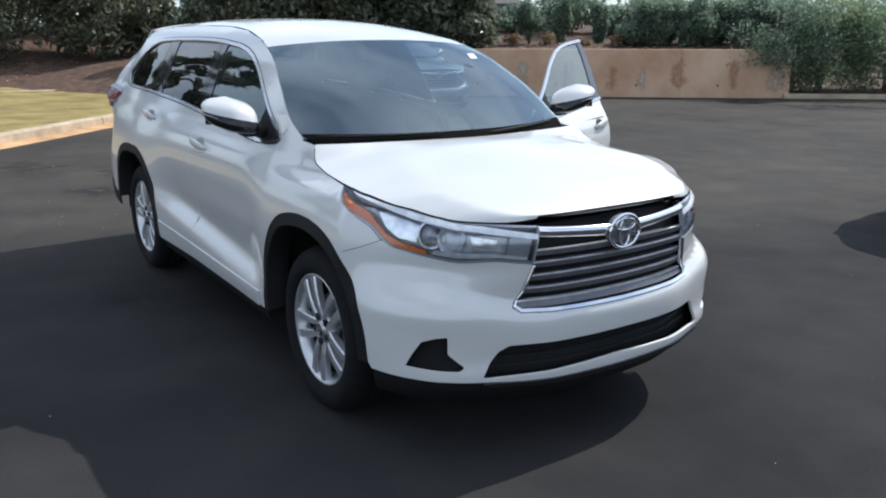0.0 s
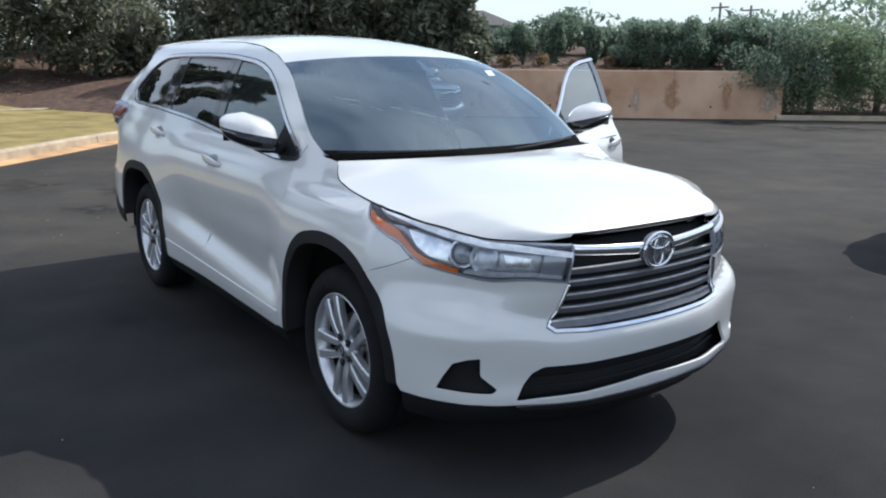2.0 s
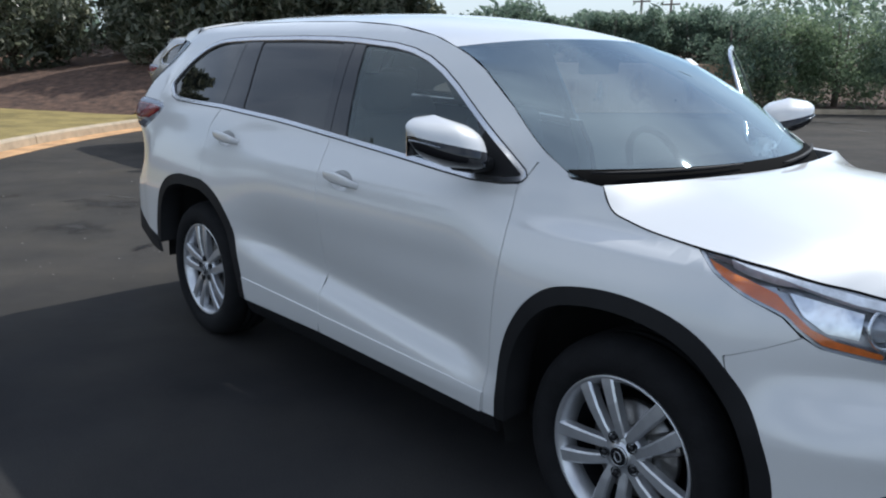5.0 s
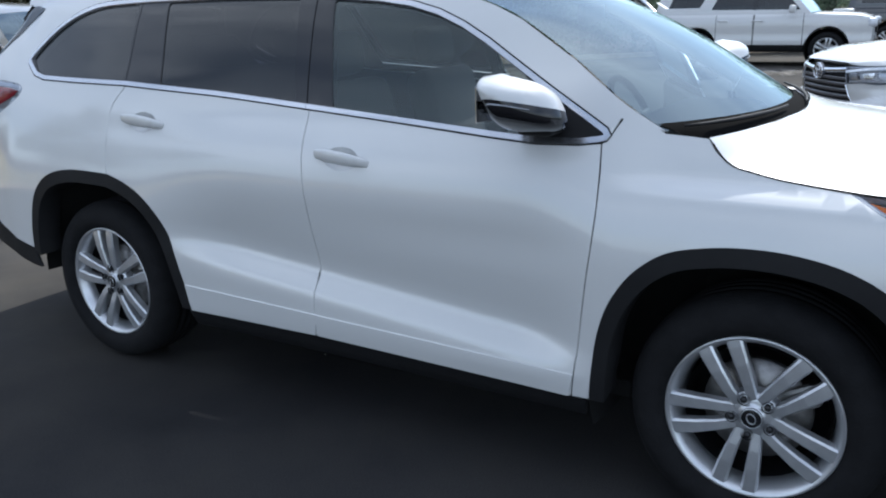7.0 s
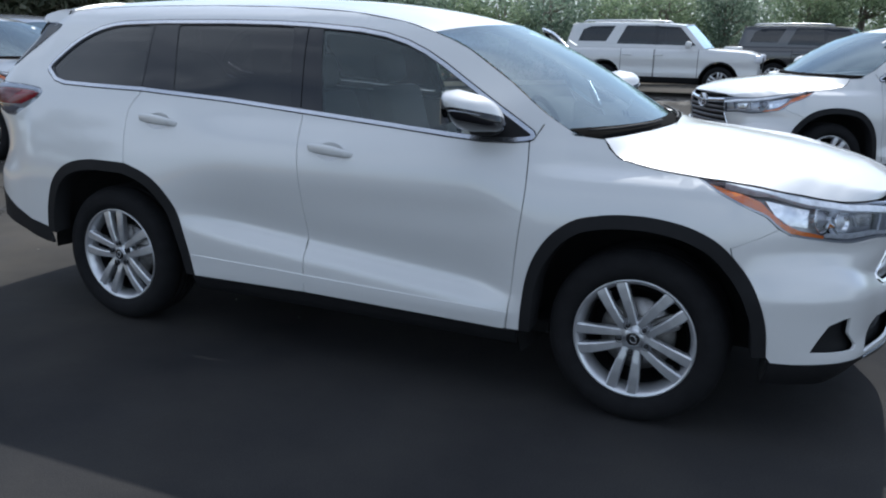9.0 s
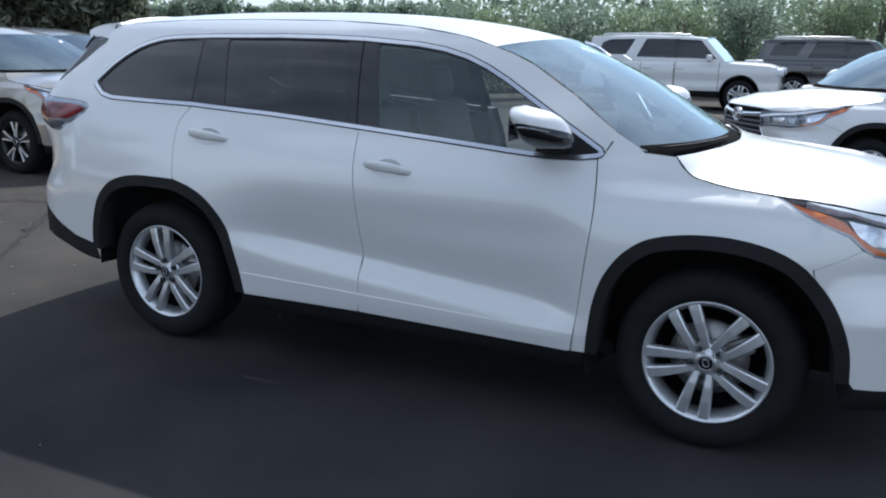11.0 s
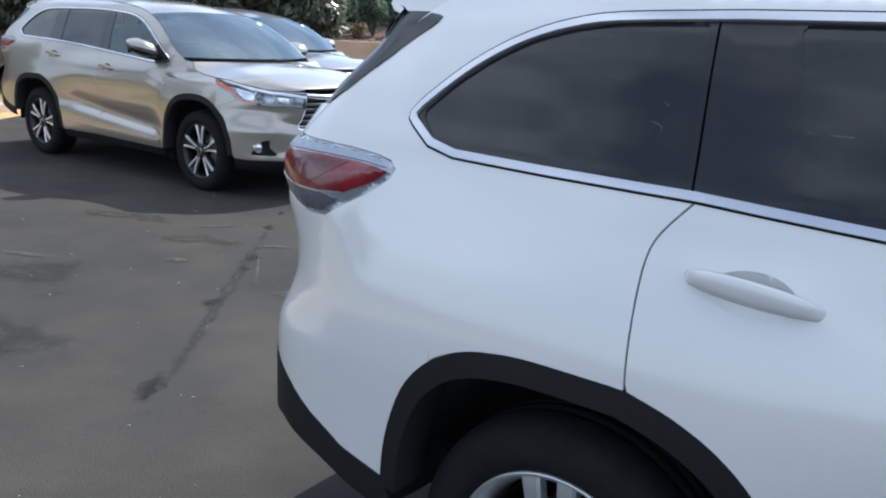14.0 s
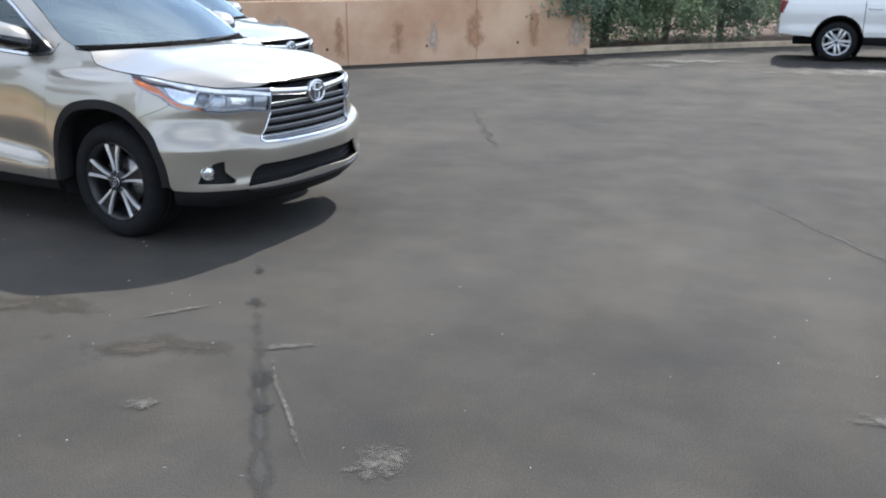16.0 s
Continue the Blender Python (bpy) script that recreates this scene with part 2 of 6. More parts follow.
def box_bm(sx, sy, sz, at=(0, 0, 0), bevel=.0, seg=2, turn=None):
    bm = bmesh.new()
    bmesh.ops.create_cube(bm, size=1)
    bmesh.ops.scale(bm, vec=(sx, sy, sz), verts=bm.verts)
    if bevel:
        bmesh.ops.bevel(bm, geom=bm.edges[:], offset=bevel, segments=seg, affect="EDGES", profile=.5)
    if turn:
        bmesh.ops.transform(bm, matrix=turn, verts=bm.verts)
    bmesh.ops.translate(bm, vec=at, verts=bm.verts)
    return bm


def inside(px, py, poly):
    x, y = np.asarray(px), np.asarray(py)
    res = np.zeros(x.shape, bool)
    p = np.asarray(poly)
    for (x0, y0), (x1, y1) in zip(p, np.roll(p, -1, 0)):
        if y0 != y1:
            res ^= ((y0 > y) != (y1 > y)) & (x < (x1 - x0) * (y - y0) / (y1 - y0) + x0)
    return res


def resample(poly, step):
    p, out = np.asarray(poly, float), []
    for a, b in zip(p, np.roll(p, -1, 0)):
        k = max(1, int(np.ceil(np.hypot(*(b - a)) / step)))
        out += [a + (b - a) * i / k for i in range(k)]
    return np.array(out)


def area(p):
    p = np.asarray(p)
    q = np.roll(p, -1, 0)
    return .5 * float((p[:, 0] * q[:, 1] - q[:, 0] * p[:, 1]).sum())


def shrink(poly, d):
    """The outline moved inwards by d."""
    p = np.asarray(poly, float)
    if area(p) < 0:
        p = p[::-1]
    e = np.roll(p, -1, 0) - p
    e /= np.maximum(np.hypot(*e.T), 1e-9)[:, None]
    n = np.stack((-e[:, 1], e[:, 0]), 1)
    m = n + np.roll(n, 1, 0)
    m /= np.maximum((m * m).sum(1) / 2, .35)[:, None]
    return p + m * d


def rounded(poly, r=.02, n=3):
    """The outline with its corners rounded."""
    p, out = np.asarray(poly, float), []
    for a, b, c in zip(np.roll(p, 1, 0), p, np.roll(p, -1, 0)):
        u, w = a - b, c - b
        lu, lw = np.hypot(*u), np.hypot(*w)
        k = min(r, .45 * lu, .45 * lw)
        p0, p1 = b + u / lu * k, b + w / lw * k
        for t in np.linspace(0, 1, n + 1):
            out.append((1 - t)**2 * p0 + 2 * t * (1 - t) * b + t * t * p1)
    return np.array(out)


def normal_at(surf, s, z):
    e = 2e-3
    n = np.cross(surf(s + e, z) - surf(s - e, z), surf(s, z + e) - surf(s, z - e))
    return n / np.maximum(np.linalg.norm(n, axis=-1), 1e-12)[..., None]


def panel(name, outline, mat, parent, holes=(), off=0.0, step=(.06, .015), edge=.03, flange=.014, surf=body, mirror=False, label="", bulge=0.0):
    """A sheet of the skin inside an outline of (s, z), with holes, turned edges and the skin's own normals."""
    out = resample(outline, edge)
    cuts = [resample(h, edge) for h in holes]
    loops = [out] + cuts
    pts, edges = [], []
    for lp in loops:
        k = len(pts)
        pts += [tuple(v) for v in lp]
        edges += [(k + i, k + (i + 1) % len(lp)) for i in range(len(lp))]
    lo, hi = out.min(0), out.max(0)
    gs, gz = np.arange(lo[0], hi[0] + step[0], step[0]), np.arange(lo[1] + step[1] / 2, hi[1], step[1])
    g = np.array([(a, b) for b in gz for a in gs])
    if len(g):
        ok = inside(g[:, 0], g[:, 1], out)
        for h in cuts:
            ok &= ~inside(g[:, 0], g[:, 1], h)
        g = g[ok]
        bd = np.concatenate(loops)
        if len(g):
            near = np.min(np.hypot(g[:, None, 0] - bd[None, :, 0], g[:, None, 1] - bd[None, :, 1]), 1)
            pts += [tuple(v) for v in g[near > .35 * min(step)]]
    vs, es, fs, *_ = delaunay_2d_cdt([Vector(v) for v in pts], edges, [], 0, 1e-6)
    q = np.array([tuple(v) for v in vs])
    fs = np.array([f for f in fs if len(f) == 3])
    c = q[fs].mean(1)
    keep = inside(c[:, 0], c[:, 1], out)
    for h in cuts:
        keep &= ~inside(c[:, 0], c[:, 1], h)
    a, b, d = (q[fs[:, i]] for i in range(3))
    ar = (b[:, 0] - a[:, 0]) * (d[:, 1] - a[:, 1]) - (b[:, 1] - a[:, 1]) * (d[:, 0] - a[:, 0])
    keep &= abs(ar) > 1e-9
    fs = [tuple(f) if r > 0 else tuple(f[::-1]) for f, r in zip(fs[keep], ar[keep])]
    n = normal_at(surf, q[:, 0], q[:, 1])
    p = surf(q[:, 0], q[:, 1]) + n * off
    if bulge:
        bd = np.concatenate(loops)
        dist = np.min(np.hypot(q[:, None, 0] - bd[None, :, 0], q[:, None, 1] - bd[None, :, 1]), 1)
        p = p + n * (bulge * (1 - np.exp(-dist / .03)))[:, None]
    verts, norms, faces = list(p), list(n), list(fs)
    if flange:
        count = {}
        for f in fs:
            for i in range(3):
                k = (f[i], f[(i + 1) % 3])
                count[k] = count.get(k, 0) + 1
        for (i, j) in [k for k in count if (k[1], k[0]) not in count]:
            t = p[j] - p[i]
            w = np.cross(t, n[i])
            w /= max(np.linalg.norm(w), 1e-9)
            k = len(verts)
            rim = [p[i], p[i] - n[i] * flange, p[j] - n[j] * flange, p[j]]
            verts += rim
            norms += [(n[i] + w) * .7, w, w, (n[j] + w) * .7]
            faces.append((k, k + 1, k + 2, k + 3))
    verts, norms = np.array(verts), np.array(norms)
    if mirror:
        verts[:, 1] *= -1
        norms[:, 1] *= -1
        faces = [f[::-1] for f in faces]
    me = mesh_of(name, verts, faces, mat, None if bulge else norms)
    return part_of(name, me, parent, label)


def grid_part(name, pts, mat, parent, label="", flip=False, thick=0.0):
    """A sheet from rows of points."""
    p = np.array(pts, float)
    a, b = p.shape[:2]
    n = np.cross(np.gradient(p, axis=0), np.gradient(p, axis=1))
    n /= np.maximum(np.linalg.norm(n, axis=-1), 1e-12)[..., None]
    faces = [(i * b + j, (i + 1) * b + j, (i + 1) * b + j + 1, i * b + j + 1) for i in range(a - 1) for j in range(b - 1)]
    if flip:
        n, faces = -n, [f[::-1] for f in faces]
    verts, norms = list(p.reshape(-1, 3)), list(n.reshape(-1, 3))
    if thick:
        rim = [(i, 0) for i in range(a)] + [(a - 1, j) for j in range(1, b)] + [(i, b - 1) for i in range(a - 2, -1, -1)] + [(0, j) for j in range(b - 2, 0, -1)]
        for (i, j), (k, m) in zip(rim, rim[1:] + rim[:1]):
            q = len(verts)
            verts += [p[i, j], p[k, m], p[k, m] - n[k, m] * thick, p[i, j] - n[i, j] * thick]
            t = np.cross(p[k, m] - p[i, j], n[i, j])
            t /= max(np.linalg.norm(t), 1e-9)
            t = -t if not flip else t
            norms += [n[i, j], n[k, m], t, t]
            faces.append((q, q + 1, q + 2, q + 3) if not flip else (q + 3, q + 2, q + 1, q))
    return part_of(name, mesh_of(name, verts, faces, mat, norms), parent, label)


def lathe(profile, n=56, start=0.0, end=math.tau):
    """Points (r, y) turned about the y axis."""
    full = abs(end - start - math.tau) < 1e-6
    m = n if full else n + 1
    verts = [(r * math.cos(start + (end - start) * i / n), y, r * math.sin(start + (end - start) * i / n)) for i in range(m) for r, y in profile]
    k = len(profile)
    faces = [(i * k + j, ((i + 1) % m) * k + j, ((i + 1) % m) * k + j + 1, i * k + j + 1) for i in range(n) for j in range(k - 1)]
    return verts, faces


def tube(path, r, n=8, closed=False):
    """A round bar along a path."""
    p = [Vector(v) for v in path]
    verts, faces = [], []
    for i, v in enumerate(p):
        t = (p[(i + 1) % len(p)] - p[i - 1]) if closed else (p[min(i + 1, len(p) - 1)] - p[max(i - 1, 0)])
        t.normalize()
        u = t.cross(Vector((0, 0, 1)) if abs(t.z) < .9 else Vector((1, 0, 0))).normalized()
        w = t.cross(u)
        rr = r[i] if isinstance(r, (list, tuple)) else r
        verts += [v + (u * math.cos(math.tau * k / n) + w * math.sin(math.tau * k / n)) * rr for k in range(n)]
    m = len(p) if closed else len(p) - 1
    for i in range(m):
        for k in range(n):
            a, b = i * n, ((i + 1) % len(p)) * n
            faces.append((a + k, a + (k + 1) % n, b + (k + 1) % n, b + k))
    if not closed:
        faces += [tuple(range(n))[::-1], tuple((len(p) - 1) * n + k for k in range(n))]
    return verts, faces


# ---- wheels
def spoke_mesh(stations):
    """A tapered bar along x: stations (r, offset, half width, face y, depth), with bevelled edges."""
    verts, faces = [], []
    for r, o, h, y, d in stations:
        verts += [(r, y + d, o - h), (r, y + .006, o - h), (r, y, o - h * .72), (r, y, o + h * .72), (r, y + .006, o + h), (r, y + d, o + h)]
    for i in range(len(stations) - 1):
        for k in range(5):
            a, b = i * 6 + k, (i + 1) * 6 + k
            faces.append((a, b, b + 1, a + 1))
    return verts, faces


WHEEL = {}


def wheel_meshes(style):
    if style in WHEEL:
        return WHEEL[style]
    out = {}
    tyre = [(.244, .03), (.251, .004), (.263, -.010), (.285, -.022), (.32, -.02), (.345, -.008), (.360, .012), (.3685, .04), (.3705, .06), (.3705, .078), (.364, .08), (.364, .088), (.3705, .09),
            (.3715, .118), (.364, .12), (.364, .128), (.3715, .13), (.3705, .158), (.364, .16), (.364, .168), (.3705, .17), (.368, .20), (.36, .225), (.34, .24), (.30, .25), (.228, .235)]
    out["tyre"] = mesh_of("tyre", *lathe(tyre, 72), RUBBER)
    face = MACHINED if style == "dark" else SATIN
    rim = [(.214, .12), (.220, .05), (.228, .02), (.238, .006), (.248, -.006), (.253, -.002), (.252, .012)]
    out["rim"] = mesh_of("wheel", *lathe(rim, 72), DARKALLOY if style == "dark" else face)
    out["hub"] = mesh_of("hub", *lathe([(0, .004), (.034, .004), (.036, .010), (.046, .012), (.072, .014), (.080, .03), (.080, .06)], 40), DARKALLOY if style == "dark" else face)
    if style == "dark":
        out["spokes"] = [mesh_of("spoke", *spoke_mesh([(.045, sg * .009, .007, .010, .03), (.12, sg * .019, .0075, .004, .03), (.19, sg * .036, .010, .0, .03), (.243, sg * .053, .014, .002, .03)]), face, smooth=False) for sg in (-1, 1)]
        out["spokes"].append(mesh_of("spoke_pocket", *spoke_mesh([(.06, 0, .025, .022, .03), (.12, 0, .036, .018, .03), (.19, 0, .052, .014, .03), (.226, 0, .06, .012, .03)]), DARKALLOY, smooth=False))
    else:
        out["spokes"] = [mesh_of("spoke", *spoke_mesh([(.048, sg * .0225, .0165, .012, .03), (.10, sg * .0315, .0175, .003, .035), (.16, sg * .0385, .0205, -.001, .035), (.215, sg * .0435, .0230, .001, .035), (.244, sg * .0460, .0250, .004, .03)]), face, smooth=False) for sg in (-1, 1)]
    out["back"] = mesh_of("wheel_barrel", *lathe([(.206, .05), (.203, .14), (.203, .21), (.05, .215)], 48), DARKALLOY)
    out["disc"] = mesh_of("brake_disc", *lathe([(.06, .075), (.155, .078), (.157, .09), (.157, .10)], 48), DISC)
    cal = box_bm(.13, .06, .075, (.12, .09, .0), .015)
    me = bpy.data.meshes.new("brake_caliper")
    cal.to_mesh(me)
    cal.free()
    me.materials.append(DISC)
    out["caliper"] = me
    nut = mesh_of("wheel_nut", *lathe([(.0, -.006), (.008, -.006), (.0105, -.002), (.0105, .016)], 6), DARKALLOY)
    cup = mesh_of("nut_recess", *lathe([(.0175, -.002), (.016, .012), (.0, .012)], 16), DARKALLOY)
    out["nut"], out["cup"] = nut, cup
    out["cap"] = mesh_of("hub_cap", *lathe([(0, -.001), (.026, .0), (.032, .003), (.0345, .006)], 32), GLOSSBLACK)
    v, f = lathe([(.0285, -.001), (.0300, -.0022), (.0315, .0015)], 32)
    v2, f2 = tube([(.012 * math.cos(a), -.003, .016 * math.sin(a)) for a in np.linspace(0, math.tau, 24, endpoint=False)], .0014, 6, True)
    out["badge"] = mesh_of("cap_ring", v + [tuple(q) for q in v2], f + [tuple(i + len(v) for i in q) for q in f2], SATIN)
    WHEEL[style] = out
    return out


def add_wheel(parent, x, side, style, spin):
    """side -1: right, with its face towards -y."""
    w = wheel_meshes(style)
    rim = part_of("wheel", w["rim"], parent, "five-double-spoke silver alloy wheel" if style != "dark" else "five-spoke machined alloy wheel with dark pockets")
    rim.matrix_basis = Matrix.Translation((x, .880 * side, .368)) @ Matrix.Rotation(0 if side < 0 else math.pi, 4, "Z") @ Matrix.Rotation(radians(spin), 4, "Y")
    part_of("tyre", w["tyre"], rim, "black rubber tyre")
    part_of("wheel_barrel", w["back"], rim)
    part_of("brake_disc", w["disc"], rim)
    part_of("brake_caliper", w["caliper"], rim)
    part_of("hub", w["hub"], rim)
    for i in range(5):
        for me in w["spokes"]:
            o = part_of("spoke", me, rim)
            o.matrix_basis = Matrix.Rotation(math.tau * i / 5 + radians(90 + 36), 4, "Y")
    part_of("hub_cap", w["cap"], rim, "black hub cap with a chrome ring")
    part_of("cap_ring", w["badge"], rim)
    for i in range(5):
        a = math.tau * i / 5 + radians(90 + 36)
        for key, nm in (("nut", "wheel_nut"), ("cup", "nut_recess")):
            o = part_of(nm, w[key], rim)
            o.matrix_basis = Matrix.Rotation(a, 4, "Y") @ Matrix.Translation((.058, .006, 0))


# ---- outlines of the three-row wagon's panels, (s, z)
def eased(pts, n=4):
    """An open line of points, made smooth."""
    p, out = np.asarray(pts, float), []
    for i in range(len(p) - 1):
        a, b, c, d = p[max(i - 1, 0)], p[i], p[i + 1], p[min(i + 2, len(p) - 1)]
        for t in np.linspace(0, 1, n, endpoint=False):
            out.append(tuple(.5 * (2 * b + (c - a) * t + (2 * a - 5 * b + 4 * c - d) * t * t + (3 * b - a - 3 * c + d) * t**3)))
    return out + [tuple(p[-1])]


ARCH_F = eased([(.355, .775), (.31, .815), (.245, .85), (.16, .876), (.05, .89), (-.06, .889), (-.16, .876), (-.25, .852), (-.32, .807), (-.377, .745), (-.425, .66), (-.455, .555), (-.468, .44), (-.474, .345)], 3)
ARCH_F_FRONT = eased([(.512, .395), (.497, .52), (.455, .635), (.41, .71), (.355, .775)])
ARCH_R = eased([(-3.255, .47), (-3.243, .60), (-3.198, .735), (-3.125, .822), (-3.04, .865), (-2.95, .884), (-2.86, .891), (-2.70, .890)])
ARCH_R_REAR, ARCH_R_TOP = ARCH_R[:13], ARCH_R[12:]
ARCH_R_FRONT = eased([(-2.655, .888), (-2.56, .862), (-2.47, .82), (-2.40, .762), (-2.34, .68), (-2.295, .58), (-2.255, .45), (-2.232, .345)])
SEAM_A = [(-.535, .342), (-.52, .5), (-.497, .715), (-.482, .85), (-.477, .956), (-.485, 1.06), (-.495, 1.136)]
SEAM_B = [(-1.565, .355), (-1.567, .5), (-1.573, .663), (-1.588, .85), (-1.604, 1.0), (-1.615, 1.09), (-1.625, 1.188)]
SEAM_C = [(-2.66, .888), (-2.667, .958), (-2.672, 1.06), (-2.670, 1.14), (-2.652, 1.19), (-2.604, 1.250)]
SEAM_A, SEAM_B, SEAM_C = eased(SEAM_A, 3), eased(SEAM_B, 3), eased(SEAM_C, 3)
BELT = [(-.505, 1.137), (-.56, 1.129), (-.70, 1.126), (-.874, 1.136), (-1.2, 1.160), (-1.625, 1.190), (-2.1, 1.224), (-2.604, 1.252), (-2.95, 1.258), (-3.18, 1.264), (-3.26, 1.281)]
WIN_TOP = [(-3.318, 1.315), (-3.352, 1.352), (-3.266, 1.440), (-3.19, 1.498), (-3.10, 1.546), (-3.0, 1.578), (-2.88, 1.596), (-2.605, 1.606), (-2.18, 1.610), (-1.9, 1.607), (-1.7, 1.600), (-1.41, 1.580),
           (-1.27, 1.560), (-1.15, 1.530), (-1.04, 1.488), (-.935, 1.436), (-.706, 1.306), (-.56, 1.222), (-.485, 1.178), (-.472, 1.158), (-.482, 1.143)]
WIN_TOP = eased(WIN_TOP[:8], 3) + WIN_TOP[8:]
A_EDGE = [(-.32, 1.172), (-.43, 1.240), (-.62, 1.375), (-.83, 1.496), (-.94, 1.541), (-1.03, 1.569)]
ROOF_EDGE = [(-1.03, 1.569), (-1.20, 1.613), (-1.5, 1.655), (-1.9, 1.678), (-2.4, 1.685), (-2.9, 1.680), (-3.2, 1.665), (-3.40, 1.648)]
LAMP_LOW = [(.20, 1.046), (.30, 1.0), (.40, .955), (.47, .926), (.51, .894), (.57, .858), (.64, .845), (.72, .835), (.82, .823), (.92, .816), (.97, .818), (1.08, .825), (1.22, .810)]
LAMP_TOP = [(1.248, .946), (1.114, .954), (1.03, .959), (.905, .964), (.754, .976), (.65, .986), (.56, 1.003), (.44, 1.024), (.378, 1.033), (.29, 1.042)]
LAMP_LOW, LAMP_TOP = eased(LAMP_LOW, 3), eased(LAMP_TOP, 3)
TAIL = rounded([(-3.342, 1.217), (-3.350, 1.201), (-3.374, 1.182), (-3.47, 1.125), (-3.53, 1.088), (-3.60, 1.088), (-3.66, 1.103), (-3.72, 1.121), (-3.80, 1.146), (-3.848, 1.162), (-3.856, 1.20), (-3.862, 1.247), (-3.78, 1.257), (-3.70, 1.259), (-3.60, 1.255), (-3.50, 1.249), (-3.41, 1.239), (-3.362, 1.230)], .012, 2)
GATE_LAMP = rounded([(-3.868, 1.166), (-3.95, 1.160), (-4.10, 1.160), (-4.20, 1.18), (-4.25, 1.215), (-4.18, 1.233), (-4.0, 1.245), (-3.880, 1.247), (-3.872, 1.20)], .01, 2)
D_REAR = [(-3.40, 1.648), (-3.455, 1.59), (-3.552, 1.47), (-3.672, 1.35), (-3.724, 1.264)]


def lean_clip(pts, lo, hi, lean):
    """Clip between two seams that lean back above the belt."""
    k = [(s + lean * (z - 1.2), z) for s, z in pts]
    return [(s - lean * (z - 1.2), z) for s, z in clip(k, lo, hi)]


def half(points, mid=None):
    """Points of the right half run on over the left one."""
    pts = list(points)
    return pts + [(2 * SC - s, z) for s, z in reversed(pts)]


def tail_skin(s, z):
    """The tail light's bulging lens."""
    s, z = np.broadcast_arrays(np.asarray(s, float), np.asarray(z, float))
    bd = resample(TAIL, .02)
    q = np.stack((s, z), -1)[..., None, :] - bd
    dist = np.min(np.hypot(q[..., 0], q[..., 1]), -1) * np.where(inside(s, z, TAIL), 1, 0)
    return body(s, z) + normal_at(body, s, z) * (-.004 + (.034 - .017 * ease(-3.58, -3.72, s)) * (1 - np.exp(-dist / .025)))[..., None]


